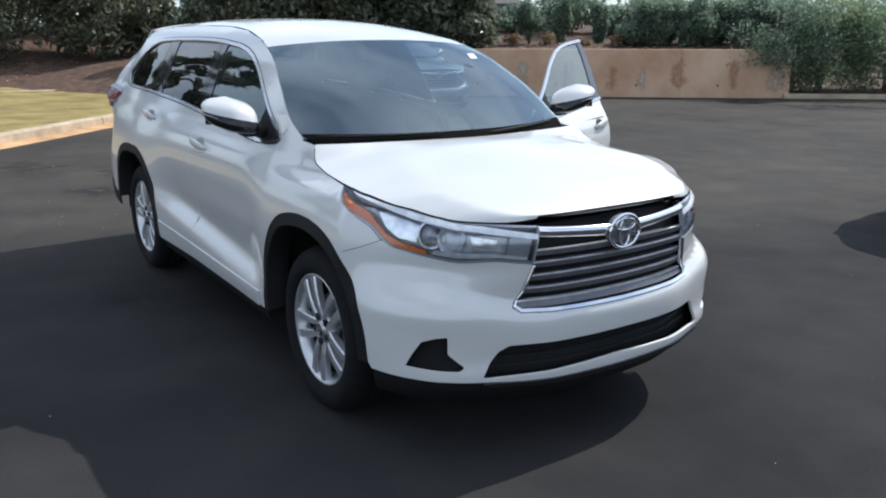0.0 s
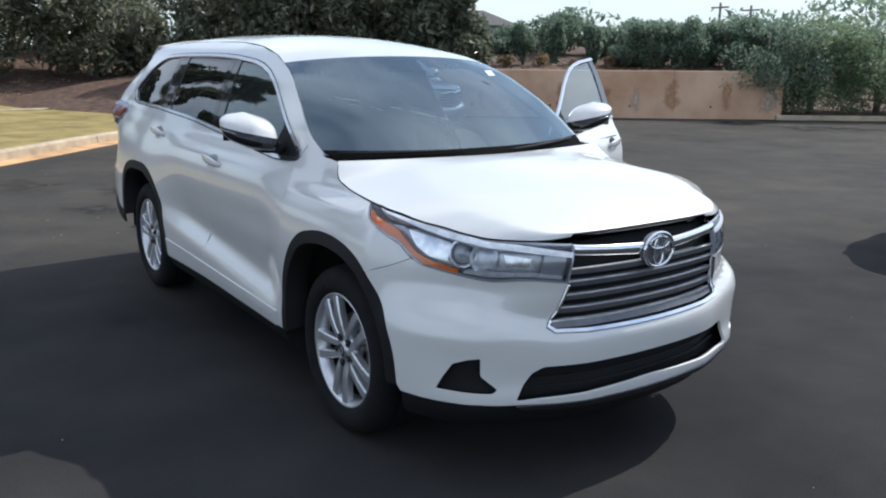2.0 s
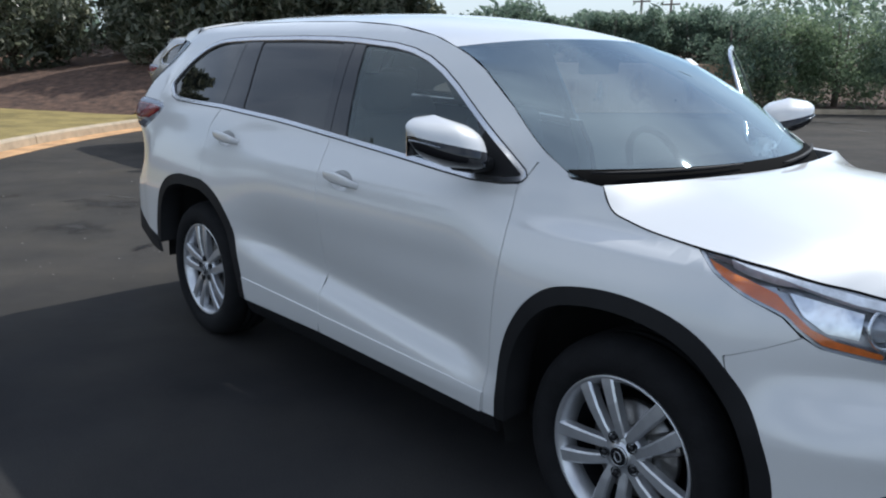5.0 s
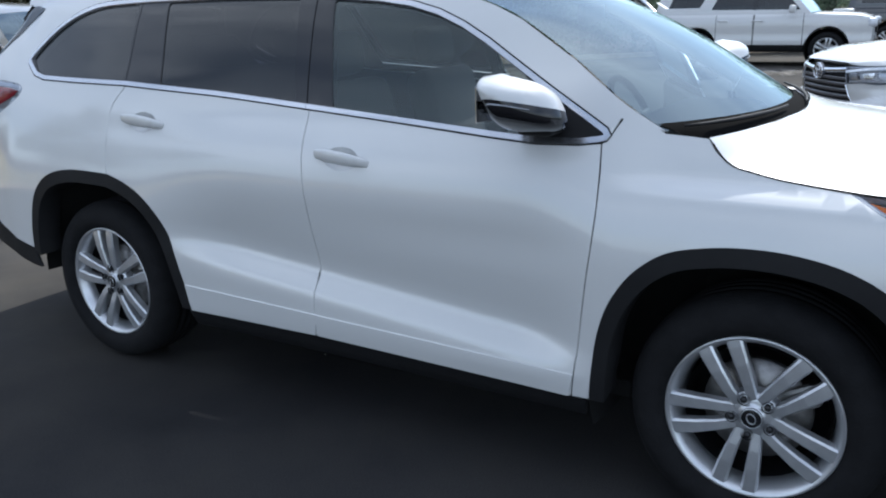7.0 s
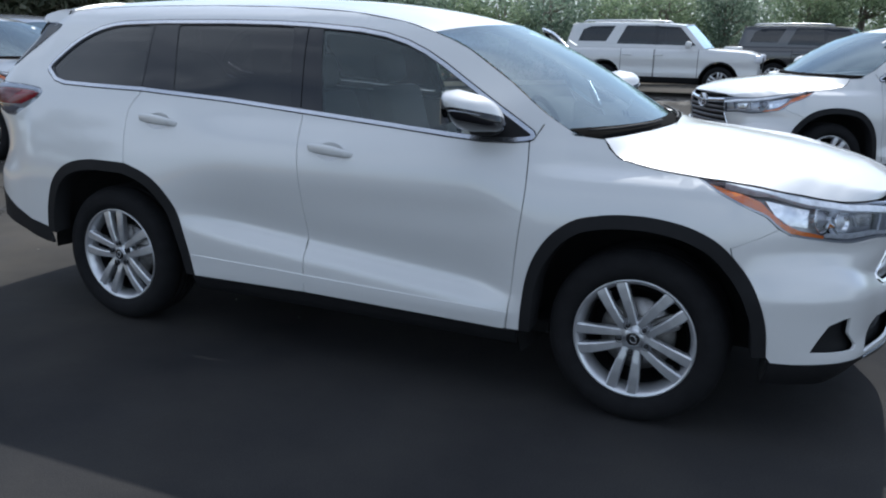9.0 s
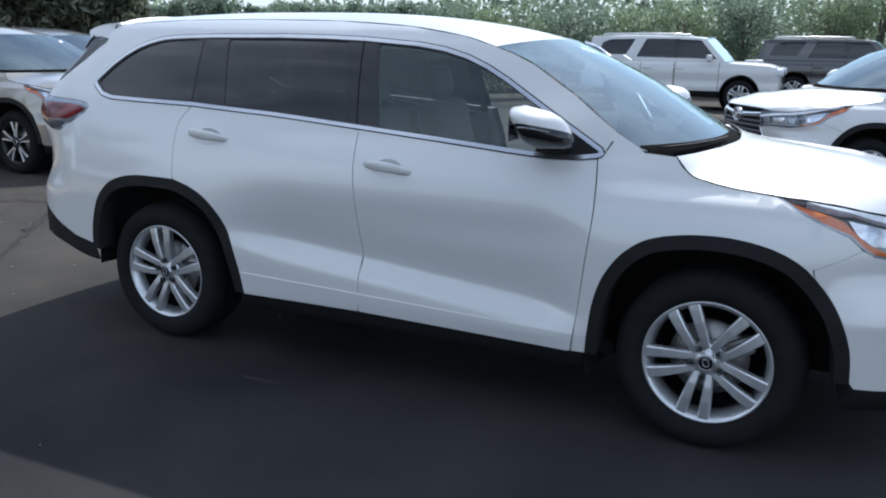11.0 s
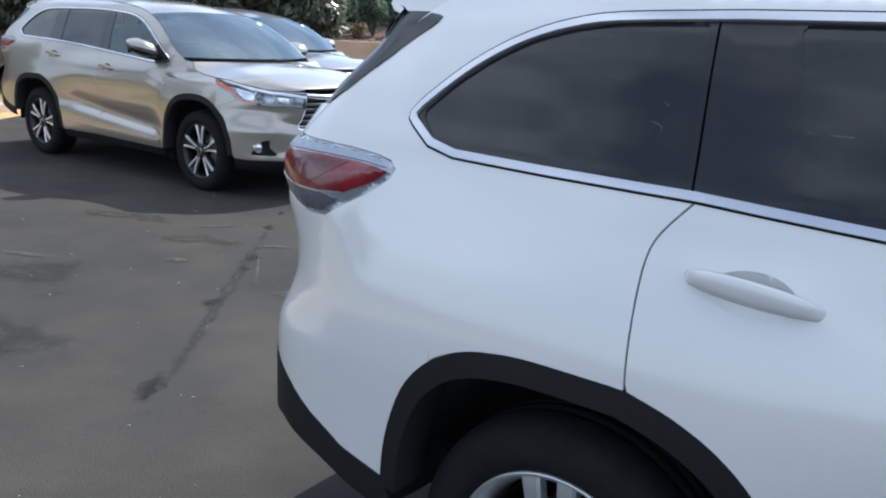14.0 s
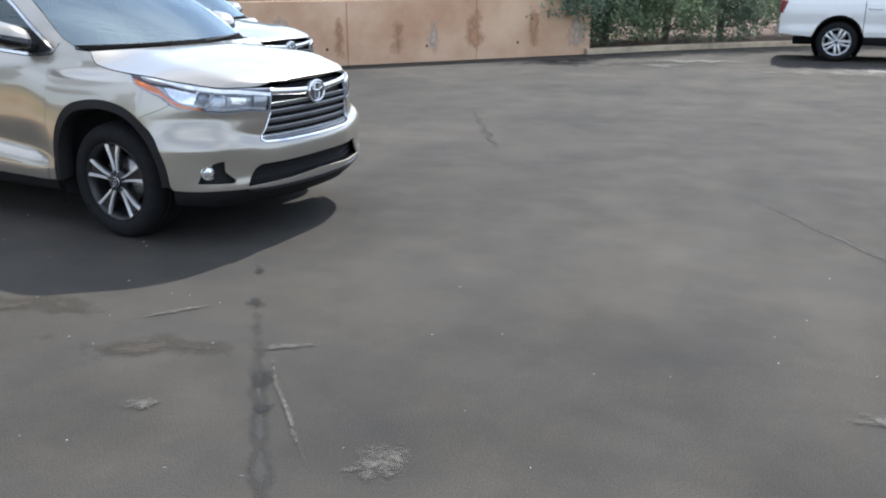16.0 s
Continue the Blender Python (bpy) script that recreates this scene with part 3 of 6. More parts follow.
def wagon(name, paint_mat, style, label, open_door=False, fog=False, spins=(0, 20, 40, 60)):
    root = new(name)
    gap = .0026

    # sides
    uniside = (A_EDGE + ROOF_EDGE[1:] + D_REAR[1:] + [(-3.70, 1.2625), (-3.60, 1.259), (-3.50, 1.253), (-3.41, 1.243), (-3.360, 1.2345), (-3.337, 1.218)]
               + [(-3.346, 1.198), (-3.372, 1.178), (-3.47, 1.121), (-3.53, 1.084), (-3.60, 1.084), (-3.66, 1.099), (-3.72, 1.117), (-3.80, 1.142), (-3.853, 1.155), (-3.85, 1.08), (-3.80, .99), (-3.77, .95)]
               + [(-3.60, .952), (-3.41, .950), (-3.27, .940), (-3.17, .911), (-3.13, .868), (-3.125, .822)] + ARCH_R_TOP[1:]
               + SEAM_C + BELT[7:] + WIN_TOP + [(-.45, 1.205)])
    fender = ([(-.43, 1.236), (-.32, 1.168), (-.26, 1.164), (-.198, 1.160), (-.17, 1.125), (-.133, 1.098), (-.06, 1.077), (.018, 1.063), (.10, 1.054), (.195, 1.047), (.30, .997), (.40, .952), (.465, .924), (.503, .893), (.522, .8755), (.44, .841), (.347, .807), (.355, .775)]
              + ARCH_F[1:] + SEAM_A + [(-.475, 1.152), (-.468, 1.166)])
    front_door = SEAM_A[::-1] + [(-1.02, .350)] + SEAM_B + BELT[5:0:-1]
    rear_door = SEAM_B[::-1] + [(-1.9, .357)] + ARCH_R_FRONT[::-1] + SEAM_C[1:] + BELT[7:5:-1]
    dlo = BELT + WIN_TOP
    for m in (False, True):
        sg = 1 if m else -1
        panel("side_panel", shrink(uniside, gap), paint_mat, root, mirror=m, label="painted roof pillar and rear quarter panel")
        panel("front_fender", shrink(fender, gap), paint_mat, root, mirror=m)
        fd = panel("front_door", shrink(front_door, gap), paint_mat, root, mirror=m, flange=.010, holes=[ellipse(-1.43, 1.034, .075, .040)], label="open front door" if open_door and m else "")
        rd = panel("rear_door", shrink(rear_door, gap), paint_mat, root, mirror=m, flange=.010, holes=[ellipse(-2.465, 1.112, .075, .040)])
        for d, x0, x1, c in ((fd, -.543, -1.561, (-1.43, 1.034)), (rd, -1.571, -2.228, (-2.465, 1.112))):
            z0, z1 = (.338, .418) if d is fd else (.345, .432)
            zz = (.420, .440) if d is fd else (.441, .456)
            panel("door_molding", [(x0, .345 if d is fd else .357), (x1, .357 if d is fd else .348), (x1 - (.02 if d is rd else 0), zz[1]), (x0 + .015, zz[0])], paint_mat, d, off=.007, mirror=m)
            panel("handle_dish", ellipse(*c, .0755, .0405), paint_mat, d, off=-.001, bulge=-.030, mirror=m, step=(.02, .012), edge=.012, flange=0)
            hv = []
            for t in np.linspace(-1, 1, 21):
                q, nn = body(c[0] + .124 * t, c[1] - .010 * t), normal_at(body, np.array(c[0] + .124 * t), np.array(c[1]))
                mid = q + nn * (.016 + .010 * (1 - t * t) - .022 * max(0, abs(t) - .80) / .20)
                hz, hn = .0238 * (1 - .55 * abs(t)**2.5), .012 * (1 - .5 * abs(t)**4)
                for j in range(12):
                    aa = math.tau * j / 12
                    p = mid + nn * hn * math.copysign(abs(math.cos(aa))**.7, math.cos(aa)) + np.array((0, 0, hz * math.copysign(abs(math.sin(aa))**.8, math.sin(aa))))
                    hv.append((p[0], p[1] * -sg, p[2]))
            v = hv
            f = [(i * 12 + j, i * 12 + (j + 1) % 12, (i + 1) * 12 + (j + 1) % 12, (i + 1) * 12 + j)[::-sg] for i in range(20) for j in range(12)] + [tuple(range(12))[::sg], tuple(240 + j for j in range(12))[::-sg]]
            part_of("door_handle", mesh_of("door_handle", v, f, paint_mat), d)
        for seam in (SEAM_A, SEAM_B, SEAM_C):
            panel("door_seal", [(q - .018, z) for q, z in seam] + [(q + .018, z) for q, z in reversed(seam)], SEAL, root, off=-.009, flange=0, mirror=m)
        panel("door_gap", shrink(dlo, -.0038), SEAL, root, holes=[shrink(dlo, -.0006)], off=.0012, flange=0, mirror=m, edge=.02, step=(.2, .2), label="dark gap round the window surround") if not (m and open_door) else None
        # glass, its black frame and bright surround
        panes = {"front_window": [(-.60, 1.148), (-.874, 1.155), (-1.2, 1.178), (-1.525, 1.202), (-1.625, 1.575), (-1.41, 1.558), (-1.27, 1.538), (-1.15, 1.508), (-1.04, 1.466), (-.935, 1.414), (-.78, 1.325)],
                 "rear_window": [(-1.70, 1.214), (-2.1, 1.244), (-2.41, 1.262), (-2.50, 1.586), (-2.18, 1.590), (-1.79, 1.583)],
                 "quarter_window": [(-2.625, 1.272), (-2.95, 1.278), (-3.18, 1.285), (-3.26, 1.303), (-3.320, 1.352), (-3.248, 1.425), (-3.175, 1.48), (-3.09, 1.528), (-2.99, 1.558), (-2.88, 1.577), (-2.678, 1.587)]}
        panes = {k: rounded(v, .018) for k, v in panes.items()}
        for par, lo, hi in ((fd, -1.640, 9), (root, -9, -1.643)):
            panel("window_trim", lean_clip(shrink(dlo, .001), lo, hi, .175), TRIMCHROME, par, holes=[lean_clip(shrink(dlo, .0175), lo - .01, hi + .01, .175)], off=.004, mirror=m, edge=.02, step=(.1, .1), label="bright chrome window surround")
        opened = m and open_door
        frames = [("front_frame", lean_clip(shrink(dlo, .016), -1.638, 9, .175), ["front_window"], fd), ("rear_frame", lean_clip(lean_clip(shrink(dlo, .016), -2.602, 9, .14), -9, -1.645, .175), ["rear_window"], rd), ("quarter_frame", lean_clip(shrink(dlo, .016), -9, -2.608, .14), ["quarter_window"], root)]
        for nm, ol, keys, par in frames:
            panel(nm, ol, GLOSSBLACK, par, holes=[panes[k] for k in keys], off=-.004, mirror=m, step=(.05, .05))
        for k, par, mt in (("front_window", fd, FRONTGLASS), ("rear_window", rd, PRIVACY), ("quarter_window", root, PRIVACY)):
            panel(k, shrink(panes[k], -.006), mt, par, off=-.009, mirror=m, flange=0, label="clear side window glass" if par is fd else "dark tinted side window glass")
        # inner trim round the windows and below them
        ring = shrink(dlo, -.02)
        for lo, hi in ((-9, -1.66), (-1.66, 9)):
            if not (opened and lo > -2):
                panel("inner_trim", clip(ring, lo, hi), DASH, root, holes=[shrink(panes[k], -.004) for k in (("rear_window", "quarter_window") if hi < 0 else ("front_window",))], off=-.045, flange=0, mirror=m, step=(.1, .1), label="dark inner window trim")
                card = [(-1.66, .45), (-2.22, .45), (-2.36, .80), (-2.5, .90), (-3.2, .92), (-3.26, 1.24), (-2.604, 1.235), (-1.66, 1.175)] if hi < 0 else [(-.58, .45), (-1.65, .45), (-1.65, 1.175), (-.874, 1.12), (-.58, 1.11)]
                panel("door_card", card, DASH, root, off=-.06, flange=0, mirror=m, step=(.1, .1), label="dark inner door panel")
        # mirror on the door
        def shell(zc, a):
            k = max(0.0, 1 - abs(zc)**3.6)**(1 / 3.6)
            cx, cy = math.cos(a), math.sin(a)
            ex = math.copysign(abs(cx)**.78, cx) * k * (.150 if cx > 0 else .062)
            out = math.copysign(abs(cy)**(.78 if cy > 0 else .45), cy) * k * .122
            tip, fore = max(0, out) / .122, max(0, ex) / .15
            up = .084 * zc * (1 - (.52 if zc > 0 else .30) * tip**1.4) * (1 - .18 * fore**1.5)
            return (-.728 + ex - .03 * zc - .05 * tip * fore, sg * (.978 + out), 1.262 + up + .22 * out - .06 * max(0, ex))

        cols = 44
        for nm, lo, hi, mt, rows in (("mirror_cap", -.06, 1.0, paint_mat, 14), ("mirror_base", -1.0, -.06, GLOSSBLACK, 12)):
            v = [shell(lo + (hi - lo) * i / rows, sg * math.tau * j / cols) for i in range(rows + 1) for j in range(cols)]
            f = [(i * cols + j, i * cols + (j + 1) % cols, (i + 1) * cols + (j + 1) % cols, (i + 1) * cols + j)[::sg] for i in range(rows) for j in range(cols)]
            part_of(nm, mesh_of(nm, v, f, mt), fd, "painted upper door mirror shell" if nm == "mirror_cap" else "black lower door mirror shell")
        part("mirror_glass", box_bm(.004, .17, .105, (-.792, sg * .985, 1.262), .001), MIRROR, fd)
        part("mirror_arm", box_bm(.12, .12, .05, (-.67, sg * .885, 1.185), .02, 3), PLASTIC, fd)
        panel("mirror_plate", [(-.495, 1.147), (-.60, 1.143), (-.76, 1.145), (-.71, 1.29), (-.60, 1.228), (-.50, 1.17)], PLASTIC, fd, off=.003, mirror=m)
        v, f = tube([Vector(shell(-.30, math.pi * q)) + Vector((.002, sg * .002, 0)) for q in np.linspace(.22, .62, 9)], [.001 + .0022 * q for q in np.linspace(0, 1, 9)], 6)
        part_of("turn_signal", mesh_of("turn_signal", v, f, CLEARPLASTIC), fd)
        panel("pillar_pane", [(-3.676, 1.354), (-3.605, 1.40), (-3.505, 1.475), (-3.432, 1.545), (-3.40, 1.575), (-3.448, 1.582), (-3.558, 1.475)], GLOSSBLACK, root, off=.003, flange=.004, mirror=m, label="dark pane beside the rear window")
        # wheel arches
        for pts, cx in ((ARCH_F_FRONT + ARCH_F[1:], 0.0), (ARCH_R_REAR + ARCH_R_TOP[1:] + ARCH_R_FRONT, -2.79)):
            inner = [(cx + (s - cx) * .90, .368 + (z - .368) * .90) for s, z in pts]
            panel("arch_trim", pts + inner[::-1], PLASTIC, root, off=.002, flange=.11, mirror=m, label="black plastic wheel arch trim")
            v, f = lathe([(.505, -.87), (.49, -.75), (.48, -.52), (.05, -.515)], 44, -.2, math.pi + (.3 if cx == 0 else .04))
            me = mesh_of("wheel_well", [(x + cx, y if not m else -y, z + .372) for x, y, z in v], f, LINER)
            part_of("wheel_well", me, root)
        # lamps
        lamp = LAMP_LOW + LAMP_TOP
        hl = panel("headlight", shrink(lamp, .002), LAMPBASE, root, off=-.055, flange=-.05, mirror=m, label="clear projector headlight with amber corner")
        panel("amber_reflector", [(.225, 1.036), (.30, 1.002), (.40, .957), (.47, .928), (.513, .896), (.573, .861), (.64, .848), (.735, .838), (.738, .848), (.613, .869), (.540, .899), (.483, .943), (.443, .977), (.37, 1.006), (.286, 1.024)], AMBER, hl, off=-.004, flange=.02, mirror=m, step=(.03, .02), label="amber side reflector")
        # pale strip over the lens; its grey also stands for reflected sky
        panel("bright_strip", [(.30, 1.037), (.378, 1.029), (.44, 1.020), (.56, .999), (.65, .982), (.754, .972), (.905, .958), (1.03, .951), (1.114, .940), (1.24, .921), (1.236, .902), (1.10, .920), (1.02, .930), (.90, .938), (.75, .952), (.64, .963), (.55, .984), (.46, 1.008), (.40, 1.020)], LAMPGREY, hl, off=.0012, flange=.03, mirror=m, step=(.05, .01), label="pale strip along the top of the lamp")
        for cs, cz, rr, nm in ((.742, .914, .037, "projector"), (.872, .896, .036, "reflector")):
            q, nn = body(cs, cz), normal_at(body, np.array(cs), np.array(cz))
            fw = (Vector(nn) + Vector((1.0, 0, 0))).normalized()
            rot = (-fw).to_track_quat("Y", "Z").to_matrix().to_4x4()
            mm = Matrix.Translation(Vector(q) - Vector(nn) * .040) @ rot
            if nm == "projector":
                v, f = lathe([(rr * 1.5, -.010), (rr * 1.35, -.016), (rr * 1.15, -.004), (rr, .012), (rr, .04)], 32)
                v2, f2 = lathe([(0, -.026), (rr * .4, -.022), (rr * .75, -.010), (rr * .98, .008)], 32)
                parts = ((nm + "_ring", v, f, REFLECTOR), (nm + "_lens", v2, f2, LENSBALL))
            else:
                v, f = lathe([(rr * 1.5, -.014), (rr * 1.1, .012), (rr * .5, .035), (0, .042)], 24)
                v2, f2 = lathe([(rr * 1.5, -.016), (rr * 1.58, -.012), (rr * 1.58, .02)], 24)
                parts = ((nm + "_bowl", v, f, REFLECTOR), (nm + "_rim", v2, f2, CHROME))
            for pn, vv, ff, mt in parts:
                w = [mm @ Vector(t) for t in vv]
                part_of(pn, mesh_of(pn, [(t.x, t.y * (-1 if m else 1), t.z) for t in w], ff, mt), hl)
        panel("outer_facet", [(.475, .985), (.60, .962), (.675, .950), (.665, .876), (.585, .888), (.52, .928)], REFLECTOR, hl, off=-.03, flange=.02, mirror=m, step=(.03, .02))
        panel("high_beam", [(.975, .918), (1.085, .902), (1.07, .862), (.985, .868)], REFLECTOR, hl, off=-.03, flange=.02, mirror=m)
        panel("lamp_divider", [(1.115, .842), (1.200, .832), (1.222, .905), (1.133, .915)], CLEARPLASTIC, hl, off=-.018, flange=.03, mirror=m)
        panel("lower_bezel", [(.76, .838), (.90, .826), (1.08, .833), (1.20, .820), (1.20, .832), (1.08, .848), (.95, .846), (.78, .852)], LAMPGREY, hl, off=-.012, flange=.02, mirror=m, step=(.05, .01))
        panel("lamp_cover", shrink(lamp, .0015), CLEAR, hl, off=.0, flange=.004, mirror=m, label="clear plastic lens cover")
        panel("lamp_edge", shrink(lamp, -.0035), CLEARPLASTIC, hl, holes=[shrink(lamp, .0035)], off=-.0005, flange=.02, mirror=m, step=(.2, .2), edge=.02, label="pale rim of the lens")
        tl = panel("tail_light", shrink(TAIL, -.0052), CLEARPLASTIC, root, surf=tail_skin, flange=.03, mirror=m, step=(.014, .008), edge=.008, label="red and smoked wrap-around tail light")
        panel("red_lens", [(-3.354, 1.209), (-3.378, 1.190), (-3.47, 1.146), (-3.54, 1.143), (-3.62, 1.150), (-3.70, 1.157), (-3.80, 1.172), (-3.842, 1.186), (-3.85, 1.218), (-3.74, 1.222), (-3.65, 1.225), (-3.56, 1.223), (-3.44, 1.217)], REDLENS, tl, surf=tail_skin, off=.004, flange=.006, mirror=m, step=(.014, .008), edge=.008)
        panel("dark_red_lens", [(-3.58, 1.153), (-3.62, 1.156), (-3.66, 1.160), (-3.68, 1.19), (-3.665, 1.2205), (-3.58, 1.219), (-3.47, 1.2135), (-3.53, 1.180)], DARKRED, tl, surf=tail_skin, off=.0055, flange=.003, mirror=m, step=(.014, .008), edge=.008)
        panel("clear_strip", [(-3.357, 1.2155), (-3.44, 1.222), (-3.56, 1.228), (-3.65, 1.2305), (-3.74, 1.2275), (-3.848, 1.224), (-3.853, 1.241), (-3.78, 1.251), (-3.70, 1.253), (-3.60, 1.249), (-3.50, 1.243), (-3.41, 1.234), (-3.37, 1.226)], STRIP, tl, surf=tail_skin, off=.004, flange=.006, mirror=m, step=(.014, .008), edge=.008)
        panel("lower_lens", [(-3.485, 1.127), (-3.535, 1.095), (-3.60, 1.095), (-3.66, 1.110), (-3.72, 1.128), (-3.80, 1.152), (-3.843, 1.164), (-3.843, 1.177), (-3.80, 1.164), (-3.70, 1.150), (-3.62, 1.144), (-3.54, 1.138)], SMOKE, tl, surf=tail_skin, off=.004, flange=.006, mirror=m, step=(.014, .008), edge=.008)
        panel("lens_line", [(-3.475, 1.143), (-3.54, 1.138), (-3.62, 1.145), (-3.70, 1.1515), (-3.80, 1.1655), (-3.80, 1.1695), (-3.70, 1.1555), (-3.62, 1.149), (-3.54, 1.142), (-3.475, 1.146)], CLEARPLASTIC, tl, surf=tail_skin, off=.0055, flange=.003, mirror=m, step=(.014, .008), edge=.008)
        gl = panel("tailgate_lamp", GATE_LAMP, REDLENS, root, off=.005, flange=.025, mirror=m, step=(.03, .015), edge=.02, label="red lamp on the tailgate")
        panel("lamp_rim", GATE_LAMP, CLEARPLASTIC, gl, holes=[shrink(GATE_LAMP, .008)], off=.008, flange=.006, mirror=m, step=(.05, .05), edge=.02)
        panel("clear_strip", [(-3.875, 1.251), (-4.0, 1.249), (-4.18, 1.237), (-4.28, 1.22), (-4.28, 1.236), (-4.18, 1.252), (-4.0, 1.264), (-3.86, 1.267)], CLEARPLASTIC, gl, off=.005, flange=.02, mirror=m, edge=.03, label="pale strip above the tailgate lamp")
        # fog lamp corner
        fogp = rounded([(.68, .410), (.715, .465), (.755, .518), (.82, .538), (.872, .544), (.873, .475), (.947, .418), (.925, .404)], .008)
        fb = panel("fog_light_recess", shrink(fogp, -.006), PLASTIC, root, off=-.035, mirror=m, flange=-.03)
        if fog:
            q, nn = body(.775, .478), Vector((1, -.35, 0)).normalized()
            mm = Matrix.Translation(Vector(q) - Vector(nn) * .03) @ (-nn).to_track_quat("Y", "Z").to_matrix().to_4x4()
            v, f = lathe([(0, -.02), (.02, -.018), (.036, -.008), (.042, .0), (.046, -.006), (.05, .0), (.05, .03)], 28)
            w = [mm @ Vector(t) for t in v]
            part_of("fog_light", mesh_of("fog_light", [(t.x, t.y * (-1 if m else 1), t.z) for t in w], f, REFLECTOR), fb)
        # bumper ends below
        panel("sill_skirt", [(-.49, .336), (-.545, .328), (-1.6, .341), (-2.262, .33), (-2.25, .26), (-.50, .26)], PLASTIC, root, off=-.012, mirror=m)
        for i, x in enumerate((0.0, -2.81)):
            add_wheel(root, x, sg, style, spins[i + (2 if m else 0)])
        if opened:
            h = Vector((-.50, .90, 0))
            fd.matrix_basis = Matrix.Translation(h + Vector((-.09, .02, 0))) @ Matrix.Rotation(radians(-64), 4, "Z") @ Matrix.Translation(-h)
            part("door_lining", box_bm(1.02, .05, .62, (-1.07, .865, .78), .03), DASH, fd, "dark inner door lining")

    # nose
    bumper = half([(.355, .775), (.347, .810), (.44, .844), (.522, .878), (.57, .854), (.64, .841), (.72, .831), (.82, .819), (.92, .812), (.97, .814), (1.08, .821), (1.22, .806), (1.220, .795), (1.185, .70), (1.147, .640), (1.175, .622), (1.30, .616), (1.45, .614), (1.62, .613)])
    lower = half([(.512, .395), (.53, .372), (.62, .365), (.70, .362), (.87, .362), (1.0, .355), (1.2, .342), (1.45, .338), (1.62, .338)])
    outline = bumper + [(2 * SC - s, z) for s, z in ARCH_F_FRONT[::-1][1:-1]] + lower[::-1] + ARCH_F_FRONT[1:-1]
    fogp = rounded([(.68, .410), (.715, .465), (.755, .518), (.82, .538), (.872, .544), (.873, .475), (.947, .418), (.925, .404)], .008)
    fogl = [(2 * SC - s, z) for s, z in fogp]
    intake = rounded(half([(1.02, .374), (1.05, .43), (1.085, .474), (1.13, .496), (1.35, .496), (1.62, .498)]) + half([(1.04, .367), (1.3, .374), (1.62, .390)])[::-1], .01)
    fbp = panel("front_bumper", shrink(outline, gap), paint_mat, root, holes=[fogp, fogl, intake], label="painted front bumper")
    ib = panel("lower_intake", shrink(intake, -.01), PLASTIC, fbp, off=-.06, flange=-.055, label="black lower grille opening")
    for z in (.41, .435, .46):
        panel("intake_bar", half([(1.06, z - .004), (1.6, z - .004)]) + half([(1.06, z + .004), (1.6, z + .004)])[::-1], PLASTIC, ib, off=-.045, flange=.02)
    panel("chin_trim", half([(1.02, .352), (1.2, .347), (1.6, .346)]) + half([(1.05, .336), (1.2, .328), (1.6, .324)])[::-1], GLOSSBLACK, fbp, off=.008, label="black lower bumper lip")
    panel("lower_valance", half([(.53, .368), (.70, .358), (1.0, .350), (1.2, .338), (1.6, .334)]) + half([(.52, .27), (.8, .24), (1.2, .235), (1.6, .235)])[::-1], PLASTIC, root, off=-.012)
    gopen = [(1.62, .617), (1.45, .618), (1.30, .620), (1.175, .626), (1.150, .643), (1.188, .70), (1.223, .797), (1.251, .938), (1.256, .966), (1.4, .974), (1.62, .980)]
    gopen = gopen + [(2 * SC - s, z) for s, z in gopen[::-1]]
    gr = panel("grille", gopen, PLASTIC, root, off=-.05, flange=-.03, label="black slatted grille with chrome bar")
    for k, z in enumerate((.648, .692, .744, .796, .845)):
        s0 = 1.178 + .06 * (z - .655) / .2
        panel("slat_edge", half([(s0, z + .0085), (1.6, z + .0085)]) + half([(s0, z + .0125), (1.6, z + .0125)])[::-1], SLATEDGE, gr, off=-.010, flange=.02)
        panel("grille_slat", half([(s0, z - .009), (1.35, z - .010), (1.6, z - .010)]) + half([(s0, z + .008), (1.35, z + .008), (1.6, z + .008)])[::-1], SLAT, gr, off=-.012, flange=.04)
    rows = []
    for a in np.linspace(-.5, 1, 9):
        row = []
        for q in np.linspace(1.245, 2 * SC - 1.245, 61):
            k = 1 - abs(q - SC) / (SC - 1.245)
            zc, hh = .928 - .028 * k**.8, .021 + .004 * k**3
            z = zc + hh * math.sin(a * math.pi / 2) if a >= 0 else zc - hh * math.sin(-a * math.pi)
            pt = body(q, zc)
            row.append((pt[0] + .018 * math.cos(a * math.pi / 2 if a >= 0 else a * math.pi) - .012, pt[1], z))
        rows.append(row)
    grid_part("chrome_bar", rows, CHROME, gr, "chrome grille bar", flip=True, thick=.01)
    lowrim = [(1.230, .80), (1.196, .70), (1.160, .646), (1.182, .632), (1.30, .627), (1.45, .625), (1.62, .624)]
    lowrim2 = [(1.223, .80), (1.189, .70), (1.149, .641), (1.174, .6215), (1.30, .616), (1.45, .614), (1.62, .613)]
    panel("grille_rim", half(lowrim) + half(lowrim2)[::-1], CHROME, gr, off=.006, flange=.02, label="chrome lower grille surround")
    v, f = [], []
    for ax, az, tx, rr in ((.080, .066, 0, .0070), (.026, .059, 0, .0055), (.053, .023, .027, .0055)):
        path = [(.953, ax * math.cos(a), .893 + tx + az * math.sin(a)) for a in np.linspace(0, math.tau, 40, endpoint=False)]
        vv, ff = tube(path, rr, 8, True)
        k = len(v)
        v += [tuple(q) for q in vv]
        f += [tuple(i + k for i in q) for q in ff]
    part_of("emblem", mesh_of("emblem", v, f, CHROME), gr, "chrome oval badge")
    v, f = lathe([(0, -.0), (.078, .0), (.080, .02)], 40)
